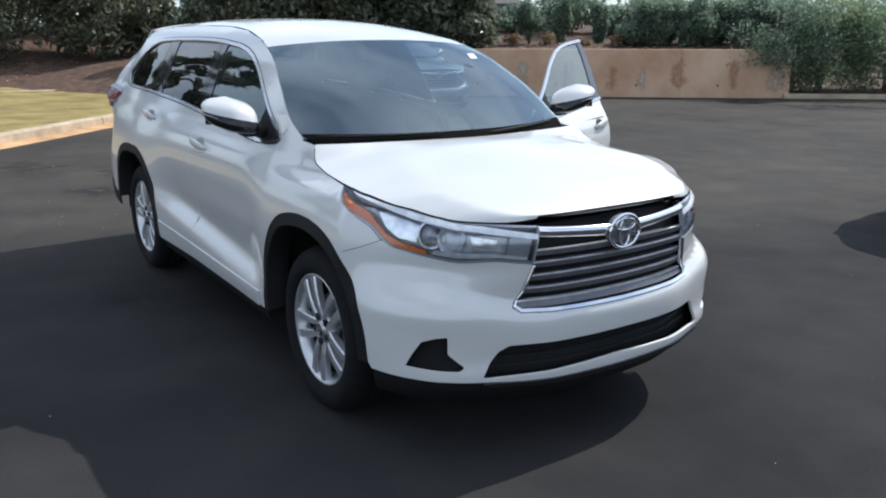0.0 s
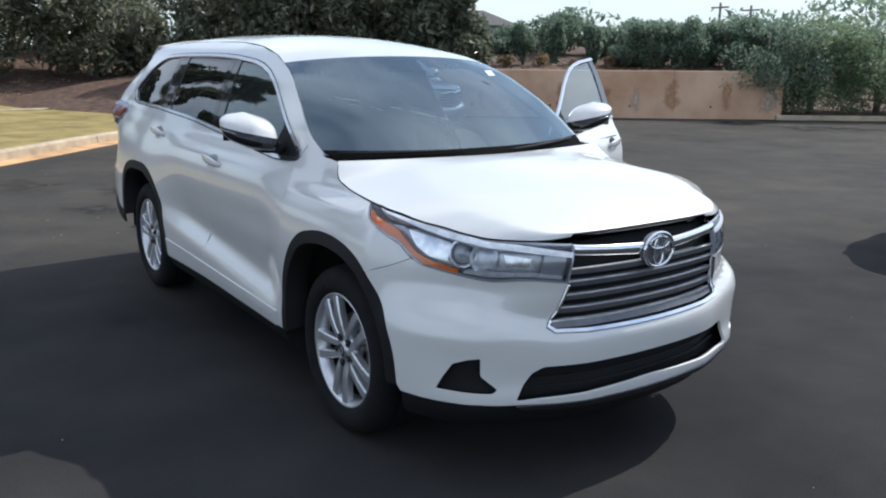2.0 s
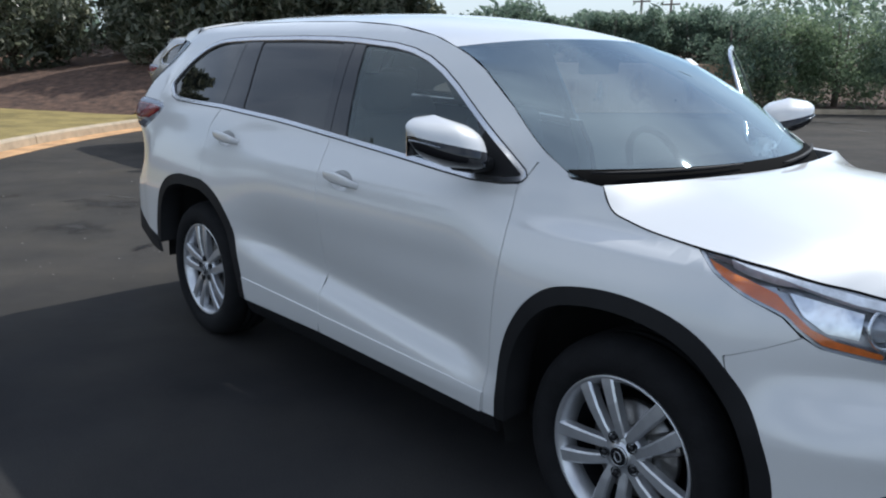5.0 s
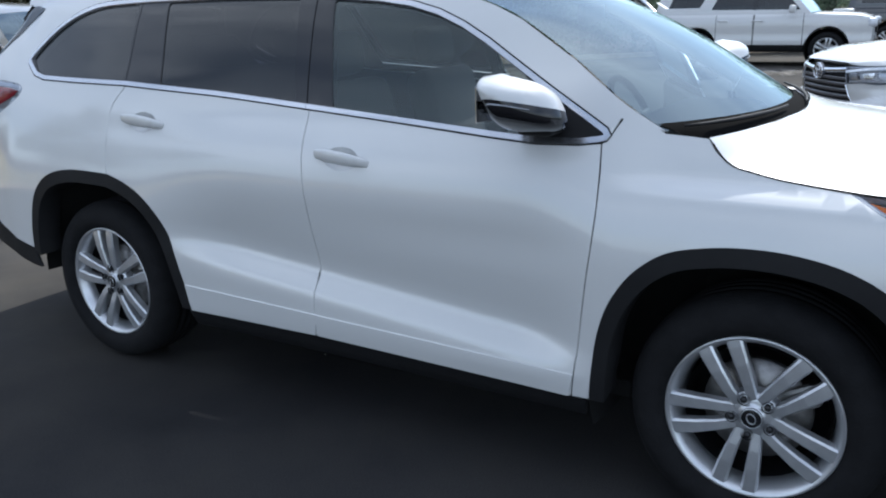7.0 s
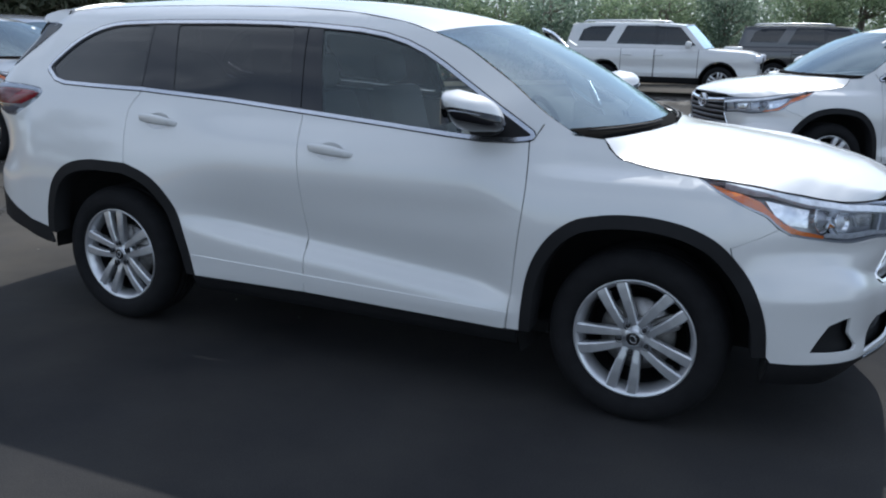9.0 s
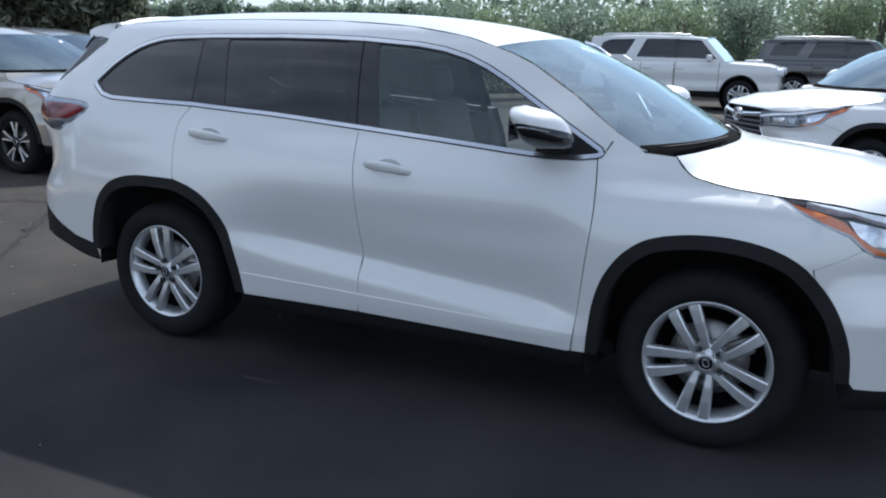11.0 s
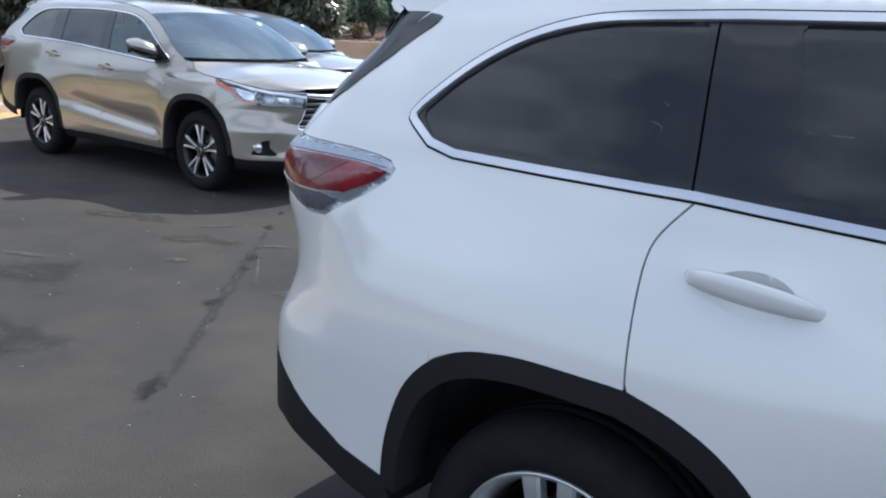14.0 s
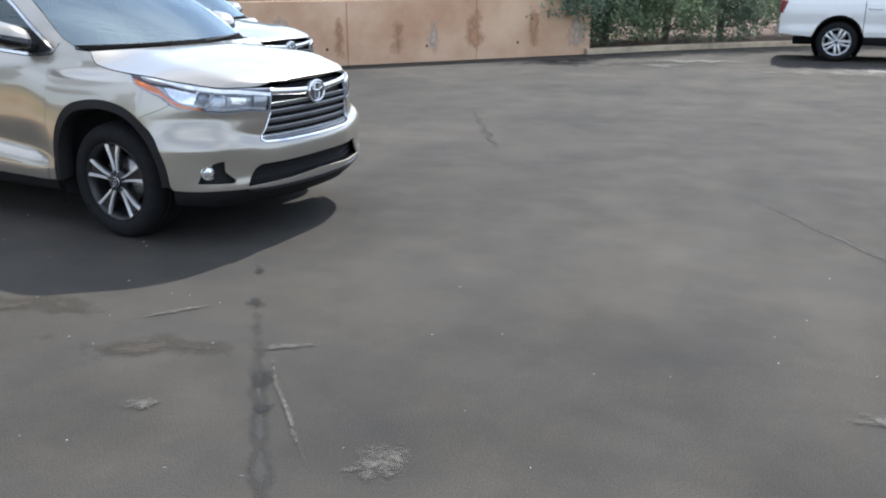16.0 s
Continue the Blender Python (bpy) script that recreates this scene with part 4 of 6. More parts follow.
    part_of("emblem_plate", mesh_of("emblem_plate", [(.946 - y, x, .893 + z * .82) for x, y, z in v], f, SMOKE), gr)

    # hood
    edge_sz = spline([(0, -.197), (.10, -.133), (.2, -.06), (.28, .018), (.42, .20), (.52, .378), (.62, .56), (.72, .754), (.80, .905), (.88, 1.03), (.94, 1.114), (1, 1.252)])
    edge_z = spline([(0, 1.161), (.10, 1.100), (.2, 1.079), (.28, 1.065), (.42, 1.0485), (.52, 1.036), (.62, 1.006), (.72, .979), (.80, .968), (.88, .964), (.94, .963), (1, .971)])
    mid_x = spline([(0, -.065), (.10, .055), (.2, .138), (.28, .22), (.42, .38), (.52, .52), (.62, .64), (.72, .74), (.80, .800), (.88, .848), (.94, .876), (1, .898)])
    mid_z = spline([(0, 1.160), (.2, 1.148), (.42, 1.116), (.62, 1.068), (.8, 1.030), (.9, 1.008), (1, .988)])
    rows = []
    for u in np.linspace(0, 1, 60):
        e = body(float(edge_sz(u)), float(edge_z(u)))
        fold = .56 + .41 * u**1.2
        row = []
        for w in np.linspace(-1, 1, 81):
            v1 = abs(w)
            k = .34 * (v1 / fold)**2 if v1 < fold else .34 + .66 * (v1 - fold) / (1 - fold)
            rise = .006 * max(0, 1 - abs(v1 - fold) / .25) * math.sin(math.pi * min(1, .06 + u * .94))
            row.append((mid_x(u) + (e[0] - mid_x(u)) * v1**2.2, -e[1] * w, mid_z(u) + (e[2] - mid_z(u)) * k + rise))
        rows.append(row)
    hood = np.array(rows, float)
    for i in range(8):
        hood[1:-1, 1:-1, 2] += .5 * ((hood[:-2, 1:-1, 2] + hood[2:, 1:-1, 2] + hood[1:-1, :-2, 2] + hood[1:-1, 2:, 2]) / 4 - hood[1:-1, 1:-1, 2])
    rows = hood
    grid_part("hood", rows, paint_mat, root, "painted bonnet with soft creases", thick=.02)
    seam = [(float(edge_sz(u)), float(edge_z(u))) for u in np.linspace(.02, .97, 40)]
    for m in (False, True):
        panel("hood_gap", [(q - .001, z - .0048) for q, z in seam] + [(q + .001, z - .0004) for q, z in reversed(seam)], SEAL, root, off=.0012, flange=0, mirror=m, edge=.02, label="dark gap along the bonnet")
    # roof
    ex, ez = spline([(i / (len(ROOF_EDGE) - 1), p[0]) for i, p in enumerate(ROOF_EDGE)]), spline([(i / (len(ROOF_EDGE) - 1), p[1]) for i, p in enumerate(ROOF_EDGE)])
    rz = spline([(-3.5, 1.690), (-3.1, 1.716), (-2.5, 1.733), (-1.9, 1.727), (-1.5, 1.703), (-1.2, 1.662), (-.9, 1.598)])
    rows = []
    for u in np.linspace(0, 1, 40):
        e = body(float(ex(u)), float(ez(u)))
        xm = e[0] + .105 * (1 - u)**2 + (-.06 if u > .9 else 0) * (u - .9) * 10
        rows.append([(xm + (e[0] - xm) * abs(w)**2, -e[1] * w, rz(xm) + (e[2] - rz(xm)) * abs(w)**2.6) for w in np.linspace(-1, 1, 33)])
    roof_end = rows[-1]
    grid_part("roof", rows, paint_mat, root, "painted roof", flip=True, thick=.015)
    # windscreen
    ax, az = spline([(i / (len(A_EDGE) - 1), p[0]) for i, p in reversed(list(enumerate(A_EDGE)))][::-1]), spline([(i / (len(A_EDGE) - 1), p[1]) for i, p in enumerate(A_EDGE)])
    rows = []
    for u in np.linspace(0, 1, 30):
        e = body(float(ax(u)), float(az(u)))
        cx, cz = -.075 + (-.926 + .075) * u, 1.160 + (1.606 - 1.160) * u + .024 * math.sin(math.pi * u)
        rows.append([(cx + (e[0] - cx) * abs(w)**2.1, -e[1] * w * .995, cz + (e[2] - cz) * abs(w)**2.3) for w in np.linspace(-1, 1, 37)])
    ws = grid_part("windscreen", rows, WINDSCREEN, root, "clear windscreen reflecting the sky", flip=True)
    glass_rows = np.array(rows, float)
    grid_part("glass_border", glass_rows[:2, 1:-1] + np.array((.0022, 0, .0022)), SEAL, ws, "black printed border of the windscreen", flip=True)
    low = np.array(rows[0])
    cowl = [[(p[0] + .01 - .02, p[1], p[2] + .01) for p in rows[1]], [(p[0] + .03, p[1] * .97, p[2] - .006) for p in low], [(p[0] + .07, p[1] * .95, p[2] - .06) for p in low]]
    grid_part("cowl", cowl, SEAL, root, "black plastic cowl below the windscreen")
    top = np.array(rows[-1])
    for sg, a0, a1 in ((-1, .95, .2), (1, .1, .82)):
        pts = []
        for t in np.linspace(0, 1, 12):
            w = (a0 + (a1 - a0) * t) * sg
            i = np.interp(w, np.linspace(-1, 1, 37), np.arange(37))
            k = int(min(35, i))
            q = low[k] + (low[k + 1] - low[k]) * (i - k)
            up = np.array(rows[3][k]) - low[k]
            q = q + up * (.10 + .22 * t) + np.array((.022, 0, .012))
            pts.append(tuple(q))
        v, f = tube(pts, [.008 - .004 * abs(2 * t - 1) for t in np.linspace(0, 1, 12)], 6)
        part_of("wiper", mesh_of("wiper", v, f, PLASTIC), root, "black windscreen wiper")
    part("inspection_sticker", box_bm(.002, .045, .05, (-.72, .46, 1.517), 0, turn=Matrix.Rotation(radians(-58), 4, "Y")), STICKER, ws, "small white paper sticker")
    part("rear_view_mirror", box_bm(.03, .24, .07, (-.86, 0, 1.50), .012), DASH, root)

    # tail
    flipr = lambda pts: list(pts) + [(2 * SR - s, z) for s, z in reversed(pts)]
    panel("tailgate", flipr([(-3.778, .962), (-3.806, .99), (-3.857, 1.08), (-3.862, 1.158), (-3.868, 1.252), (-3.78, 1.2615), (-3.730, 1.268), (-3.712, 1.30), (-3.681, 1.346), (-3.80, 1.340), (-4.1, 1.320), (-4.62, 1.308)]) + flipr([(-3.778, .960), (-4.62, .960)])[::-1][1:-1], paint_mat, root, label="painted tailgate")
    panel("rear_window", flipr([(-3.679, 1.352), (-3.558, 1.475), (-3.461, 1.59), (-4.6, 1.59)]) + flipr([(-3.69, 1.352), (-3.80, 1.346), (-4.1, 1.326), (-4.6, 1.314)])[::-1][1:-1], GLOSSBLACK, root, off=-.004, label="dark rear window")
    # unseen sheet inside the tail, added to stop sun leaking through the gaps
    panel("tail_blocker", flipr([(-3.36, .68), (-3.36, 1.24), (-3.42, 1.33), (-3.47, 1.42), (-3.80, 1.44), (-4.62, 1.44)]) + flipr([(-3.38, .68), (-4.62, .68)])[::-1][1:-1], LINER, root, off=-.05, flange=0)
    rb = ARCH_R_REAR[1:] + [(-3.127, .869), (-3.165, .9145), (-3.268, .9435), (-3.41, .9535), (-3.60, .9555), (-4.61, .9555)]
    low_r = [(-3.252, .49), (-3.40, .52), (-3.52, .565), (-3.62, .62), (-3.72, .66), (-3.85, .67), (-4.61, .67)]
    panel("rear_bumper", flipr(rb) + flipr(low_r)[::-1], paint_mat, root, label="painted rear bumper")
    panel("rear_valance", flipr([(-3.252, .486), (-3.40, .516), (-3.52, .561), (-3.62, .616), (-3.72, .656), (-3.85, .666), (-4.61, .666)]) + flipr([(-3.222, .400), (-3.28, .405), (-3.36, .422), (-3.5, .46), (-3.66, .50), (-4.61, .45)])[::-1], PLASTIC, root, off=.003, label="black plastic lower rear bumper")
    rows = []
    for k, dx, dz in ((1, .02, .004), (1, -.05, .003), (.985, -.12, -.004), (.965, -.17, -.014), (.955, -.19, -.026), (.955, -.192, -.04), (.95, -.175, -.056), (.93, -.02, -.088)):
        row = [(p[0] + dx + .03 * (1 - abs(p[1]) / .66) * (dx / .19), p[1] * k, p[2] + dz) for p in roof_end]
        rows.append(row)
    sp = grid_part("roof_spoiler", rows, paint_mat, root, "painted roof spoiler", flip=False, thick=.01)
    ye = abs(roof_end[0][1])
    outline = [(-3.33, 1.654), (-3.42, 1.655), (-3.50, 1.648), (-3.565, 1.634), (-3.590, 1.620), (-3.592, 1.606), (-3.570, 1.588), (-3.52, 1.574), (-3.455, 1.572), (-3.40, 1.590), (-3.35, 1.630)]
    for sg in (-1, 1):
        k = len(outline)
        out = [(x, sg * (ye + .005 + .45 * (1.648 - z) - .16 * max(0, -3.42 - x)), z) for x, z in outline]
        v = out + [(x, y - sg * .010, z + (.004 if z < 1.6 else -.004)) for x, y, z in out] + [(x, y - sg * .09, z) for x, y, z in out]
        v = [(x, y - sg * .006, z) if i < k else (x, y, z) for i, (x, y, z) in enumerate(v)]
        f = [tuple(range(k)) if sg > 0 else tuple(range(k))[::-1]] + [((i + j * k), (i + 1) % k + j * k, (i + 1) % k + (j + 1) * k, i + (j + 1) * k)[::-sg] for j in (0, 1) for i in range(k)]
        part_of("spoiler_end", mesh_of("spoiler_end", v, f, paint_mat, smooth=False), sp)
    v, f = tube([(-3.81, .30, 1.385), (-3.865, .05, 1.355), (-3.855, -.18, 1.355), (-3.83, -.30, 1.365)], [.006, .012, .014, .012], 8)
    v2, f2 = lathe([(0, -.06), (.03, -.055), (.042, -.03), (.044, .06)], 24)
    rw = part_of("rear_wiper", mesh_of("rear_wiper", list(v) + [(-3.845 + y, x, 1.33 + z) for x, y, z in v2], f + [tuple(i + len(v) for i in q) for q in f2], GLOSSBLACK), root, "black rear wiper")
    v, f = tube([(-3.850, -.315, 1.390), (-3.846, -.31, 1.380), (-3.815, -.31, 1.346), (-3.788, -.31, 1.314)], [.010, .018, .016, .008], 12)
    part_of("wiper_cap", mesh_of("wiper_cap", v, f, SATIN), rw, "silver end of the wiper arm")

    # inside
    part("floor_pan", box_bm(2.55, 1.5, .06, (-1.675, 0, .31), .01), LINER, root)
    part("underbody", box_bm(3.7, 1.02, .10, (-1.25, 0, .32), .02), LINER, root)
    # added dark block that hides sunlit ground below the rear bumper, for shade
    part("under_bumper_block", box_bm(.36, 1.46, .10, (-3.345, 0, .468), .03, 2, Matrix.Rotation(radians(15), 4, "Y")), LINER, root)
    part("engine_block", box_bm(1.0, 1.04, .45, (.22, 0, .60), .05), LINER, root)
    part("dashboard", box_bm(.42, 1.42, .30, (-.48, 0, .97), .08, 3), DASH, root, "dark dashboard")
    for y in (-.38, .38):
        st = part("seat", box_bm(.52, .50, .16, (-1.42, y, .62), .06, 3), SEAT, root, "grey cloth seat", smooth=True)
        part("backrest", box_bm(.15, .48, .62, (-1.72, y, .95), .06, 3, Matrix.Rotation(radians(-14), 4, "Y")), SEAT, st, smooth=True)
        part("headrest", box_bm(.10, .27, .18, (-1.82, y, 1.36), .045, 3, Matrix.Rotation(radians(-10), 4, "Y")), SEAT, st, smooth=True)
    bs = part("rear_seat", box_bm(.5, 1.3, .16, (-2.35, 0, .66), .06, 3), SEAT, root, "grey cloth rear bench", smooth=True)
    part("backrest", box_bm(.15, 1.3, .6, (-2.65, 0, .98), .06, 3, Matrix.Rotation(radians(-14), 4, "Y")), SEAT, bs, smooth=True)
    for y in (-.42, .42):
        part("headrest", box_bm(.10, .26, .17, (-2.75, y, 1.36), .045, 3), SEAT, bs, smooth=True)
    circ = [(-.80 - .30 * .5 * math.sin(a) * .6, .38 + .185 * math.cos(a), 1.05 + .185 * math.sin(a) * .9) for a in np.linspace(0, math.tau, 32, endpoint=False)]
    v, f = tube(circ, .016, 8, True)
    v2, f2 = tube([(-.80, .2, 1.05), (-.79, .38, 1.04), (-.80, .56, 1.05)], .022, 8)
    part_of("steering_wheel", mesh_of("steering_wheel", list(v) + list(v2), f + [tuple(i + len(v) for i in q) for q in f2], DASH), root)
    part("centre_console", box_bm(.9, .26, .3, (-1.1, 0, .58), .05), DASH, root)
    return tagged(root, label, "car", "", "")


def ellipse(cx, cz, a, b, n=28):
    return [(cx + a * math.cos(t), cz + b * math.sin(t)) for t in np.linspace(0, math.tau, n, endpoint=False)]


def clip(poly, lo, hi):
    """The part of an outline between two stations s."""
    p = [tuple(v) for v in poly]
    for lim, sg in ((lo, 1), (hi, -1)):
        out = []
        for a, b in zip(p, p[1:] + p[:1]):
            ia, ib = sg * (a[0] - lim) >= 0, sg * (b[0] - lim) >= 0
            if ia:
                out.append(a)
            if ia != ib:
                t = (lim - a[0]) / (b[0] - a[0])
                out.append((lim, a[1] + (b[1] - a[1]) * t))
        p = out
    return p



# ---- ground
def asphalt_material():
    m = bpy.data.materials.new("worn_asphalt")
    m.use_nodes = True
    n, l = m.node_tree.nodes, m.node_tree.links
    b = n["Principled BSDF"]
    c = n.new("ShaderNodeTexCoord")

    def noise_ramp(scale, lo, hi, ca, cb, detail=8):
        t, r = n.new("ShaderNodeTexNoise"), n.new("ShaderNodeValToRGB")
        t.inputs["Scale"].default_value, t.inputs["Detail"].default_value, t.inputs["Roughness"].default_value = scale, detail, .6
        l.new(c.outputs["Object"], t.inputs["Vector"])
        l.new(t.outputs["Fac"], r.inputs["Fac"])
        r.color_ramp.elements[0].position, r.color_ramp.elements[1].position = lo, hi
        r.color_ramp.elements[0].color, r.color_ramp.elements[1].color = ca, cb
        return r.outputs["Color"], t.outputs["Fac"]

    def mix(kind, fac, a, bb):
        x = n.new("ShaderNodeMix")
        x.data_type, x.blend_type = "RGBA", kind
        for key, v in (("Factor", fac), ("A", a), ("B", bb)):
            if hasattr(v, "default_value") or hasattr(v, "links"):
                l.new(v, x.inputs[key])
            else:
                x.inputs[key].default_value = v
        return x.outputs["Result"]

    big, _ = noise_ramp(.5, .34, .68, (.041, .039, .0362, 1), (.071, .065, .0575, 1))
    # newer dark asphalt, its edge slanted so its colour also deepens the wagon's shade
    dark, _ = noise_ramp(.35, .40, .62, (.0225, .0225, .0238, 1), (.038, .0373, .0376, 1))
    sep, wob, add, edge = n.new("ShaderNodeSeparateXYZ"), n.new("ShaderNodeTexNoise"), n.new("ShaderNodeMath"), n.new("ShaderNodeMapRange")
    l.new(c.outputs["Object"], sep.inputs[0])
    l.new(c.outputs["Object"], wob.inputs["Vector"])
    wob.inputs["Scale"].default_value, wob.inputs["Detail"].default_value = .45, 7
    add.operation = "MULTIPLY_ADD"
    l.new(wob.outputs["Fac"], add.inputs[0])
    add.inputs[1].default_value = 4.5
    slant = n.new("ShaderNodeMath")
    slant.operation = "MULTIPLY_ADD"
    l.new(sep.outputs["Y"], slant.inputs[0])
    slant.inputs[1].default_value = -.45
    l.new(sep.outputs["X"], slant.inputs[2])
    l.new(slant.outputs[0], add.inputs[2])
    l.new(add.outputs[0], edge.inputs["Value"])
    edge.inputs["From Min"].default_value, edge.inputs["From Max"].default_value = -2.0, .4
    big = mix("MIX", edge.outputs["Result"], big, dark)
    stain, _ = noise_ramp(1.6, .40, .75, (.94, .94, .95, 1), (1.24, 1.20, 1.12, 1))
    grain, gf = noise_ramp(160, .3, .7, (.72, .72, .72, 1), (1.25, 1.25, 1.25, 1), 3)
    b.inputs["IOR"].default_value = 1.19
    col = mix("MULTIPLY", 1.0, mix("MULTIPLY", 1.0, big, stain), grain)
    l.new(col, b.inputs["Base Color"])
    ro, _ = noise_ramp(2.5, .3, .7, (.78, .78, .78, 1), (.92, .92, .92, 1))
    l.new(ro, b.inputs["Roughness"])
    bp = n.new("ShaderNodeBump")
    bp.inputs["Strength"].default_value, bp.inputs["Distance"].default_value = .55, .006
    l.new(gf, bp.inputs["Height"])
    l.new(bp.outputs["Normal"], b.inputs["Normal"])
    return m


ASPHALT = asphalt_material()
CONCRETE = material("kerb_concrete", (.47, .38, .27), .9, vary=.25, scale=3, bump=.3, bump_scale=80)
GUTTER = material("clay_stained_concrete", (.56, .33, .16), .92, vary=.3, scale=2.2, bump=.3, bump_scale=60)
WALLMAT = material("clay_stained_wall", (.62, .36, .22), .92, vary=.22, scale=.7, bump=.3, bump_scale=30, second=(.68, .47, .32))
GRASS = material("dry_lawn", (.28, .215, .070), .95, vary=.4, scale=1.6, bump=.8, bump_scale=60, second=(.36, .275, .095))
MULCH = material("red_mulch", (.075, .042, .030), .97, vary=.5, scale=5, bump=1.0, bump_scale=30, second=(.15, .085, .055))
EARTH = material("far_ground", (.13, .12, .07), .97, vary=.4, scale=.08)
BARK = material("grey_bark", (.17, .14, .115), .9, vary=.4, scale=12, bump=.8, bump_scale=40)


def leaf_material(name, a, b, c, rough=.45):
    m = bpy.data.materials.new(name)
    m.use_nodes = True
    n, l = m.node_tree.nodes, m.node_tree.links
    g, r, t, x = n.new("ShaderNodeNewGeometry"), n.new("ShaderNodeValToRGB"), n.new("ShaderNodeBsdfTranslucent"), n.new("ShaderNodeMixShader")
    e = r.color_ramp.elements
    e[0].color, e[1].color = (*a, 1), (*c, 1)
    e.new(.6).color = (*b, 1)
    l.new(g.outputs["Random Per Island"], r.inputs["Fac"])
    p = n["Principled BSDF"]
    p.inputs["Roughness"].default_value = rough
    l.new(r.outputs["Color"], p.inputs["Base Color"])
    l.new(r.outputs["Color"], t.inputs["Color"])
    x.inputs["Fac"].default_value = .6
    l.new(p.outputs["BSDF"], x.inputs[1])
    l.new(t.outputs["BSDF"], x.inputs[2])
    l.new(x.outputs["Shader"], n["Material Output"].inputs["Surface"])
    return m


LEAF_DARK = leaf_material("dark_glossy_leaves", (.075, .092, .062), (.155, .175, .115), (.38, .38, .29), .25)
LEAF_MID = leaf_material("green_leaves", (.085, .13, .095), (.18, .25, .175), (.31, .38, .28))
LEAF_LIGHT = leaf_material("light_green_leaves", (.095, .145, .085), (.20, .27, .15), (.33, .40, .24))
LEAF_DRY = leaf_material("dry_tan_leaves", (.14, .09, .05), (.28, .20, .11), (.38, .30, .18))
LEAF_LITTER = leaf_material("fallen_leaves", (.16, .10, .06), (.34, .25, .17), (.52, .44, .34), .8)
rng = np.random.default_rng(7)


GROUPS = {"magnolia_tree": "magnolias by the lawn and wall", "hedge_bush": "hedge above the wall", "dry_bush": "dry bushes above the wall", "hedge_tree": "shrub trees behind the kerb"}


def leaf_cloud(blobs, count, size):
    """Small folded leaves scattered through a set of ellipsoids (x, y, z, rx, ry, rz), thicker towards their skins."""
    b = np.array(blobs, float)
    vol = (b[:, 3] * b[:, 4] * b[:, 5])**.67
    k = rng.choice(len(b), count, p=vol / vol.sum())
    d = rng.normal(size=(count, 3))
    d /= np.linalg.norm(d, axis=1)[:, None]
    r = rng.uniform(.25, 1.08, count)**.5
    c = b[k, :3] + d * r[:, None] * b[k, 3:6]
    u = rng.normal(size=(count, 3)) + d * .3
    u /= np.linalg.norm(u, axis=1)[:, None]
    w = np.cross(u, rng.normal(size=(count, 3)) + np.array((0, 0, .8)))
    w /= np.linalg.norm(w, axis=1)[:, None]
    s = size * rng.uniform(.6, 1.3, count)[:, None]
    nn = np.cross(u, w)
    v = np.stack((c - u * s, c + w * s * .42 + nn * s * .12, c + u * s, c - w * s * .42 + nn * s * .12), 1).reshape(-1, 3)
    i = np.arange(count)[:, None] * 4
    f = np.concatenate((i + np.array((0, 1, 2)), i + np.array((0, 2, 3))), 0)
    return v, f


def leafy(name, me_name, blobs, count, size, mat, parent=None, label=""):
    v, f = leaf_cloud(blobs, count, size)
    me = bpy.data.meshes.new(me_name)
    me.from_pydata(v.tolist(), [], f.tolist())
    me.materials.append(mat)
    return part_of(name, me, parent, label) if parent else new(name, me)


def tree(name, x, y, z, h, spread, mat, label, count=4500, size=.13, stems=1, low=.18, seed=0, skirt=0):
    r = np.random.default_rng(seed)
    root = new(name)
    root.location = (x, y, z)
    v, f = [], []
    tips = []
    for s in range(stems):
        lean = r.uniform(-.25, .25, 2) * h * .3
        path = [(lean[0] * t + .08 * h * .1 * math.sin(3 * t + s), lean[1] * t, h * .75 * t - .1) for t in np.linspace(0, 1, 7)]
        vv, ff = tube(path, [h * .024 * (1 - .75 * t) for t in np.linspace(0, 1, 7)], 8)
        k = len(v)
        v += [tuple(q) for q in vv]
        f += [tuple(i + k for i in q) for q in ff]
        for j in range(8):
            t = r.uniform(.25, .95)
            a = r.uniform(0, math.tau)
            p0 = Vector(path[int(t * 6)])
            ln = spread * r.uniform(.5, .95) * (1.1 - .5 * t)
            p2 = p0 + Vector((math.cos(a) * ln, math.sin(a) * ln, ln * r.uniform(.15, .7)))
            pm = (p0 + p2) / 2 + Vector((0, 0, -.06 * ln))
            vv, ff = tube([p0, pm, p2], [h * .010, h * .007, h * .003], 6)
            k = len(v)
            v += [tuple(q) for q in vv]
            f += [tuple(i + k for i in q) for q in ff]
            tips.append(p2)
    part_of("trunk", mesh_of("trunk", v, f, BARK), root, "grey tapered trunk with limbs")
    blobs = [(*p, spread * r.uniform(.28, .5), spread * r.uniform(.28, .5), spread * r.uniform(.22, .4)) for p in tips]
    for j in range(14):
        a, q, t = r.uniform(0, math.tau), r.uniform(.1, .8)**.6 * spread, r.uniform(low, .95)
        k = math.sin(math.pi * (.18 + .72 * t))
        blobs.append((math.cos(a) * q * k, math.sin(a) * q * k, h * t, spread * r.uniform(.22, .42), spread * r.uniform(.22, .42), spread * r.uniform(.18, .34)))
    for j in range(skirt):
        a, q, t = r.uniform(0, math.tau), r.uniform(.2, 1)**.5 * spread * .8, r.uniform(.02, .32)
        blobs.append((math.cos(a) * q, math.sin(a) * q, h * t + .1, spread * r.uniform(.24, .4), spread * r.uniform(.24, .4), spread * r.uniform(.16, .3)))
    leafy("crown", "crown", blobs, count, size, mat, root, "leafy crown with gaps")
    return tagged(root, label, "tree" if h > 2.4 else "shrub", GROUPS.get(name, ""))


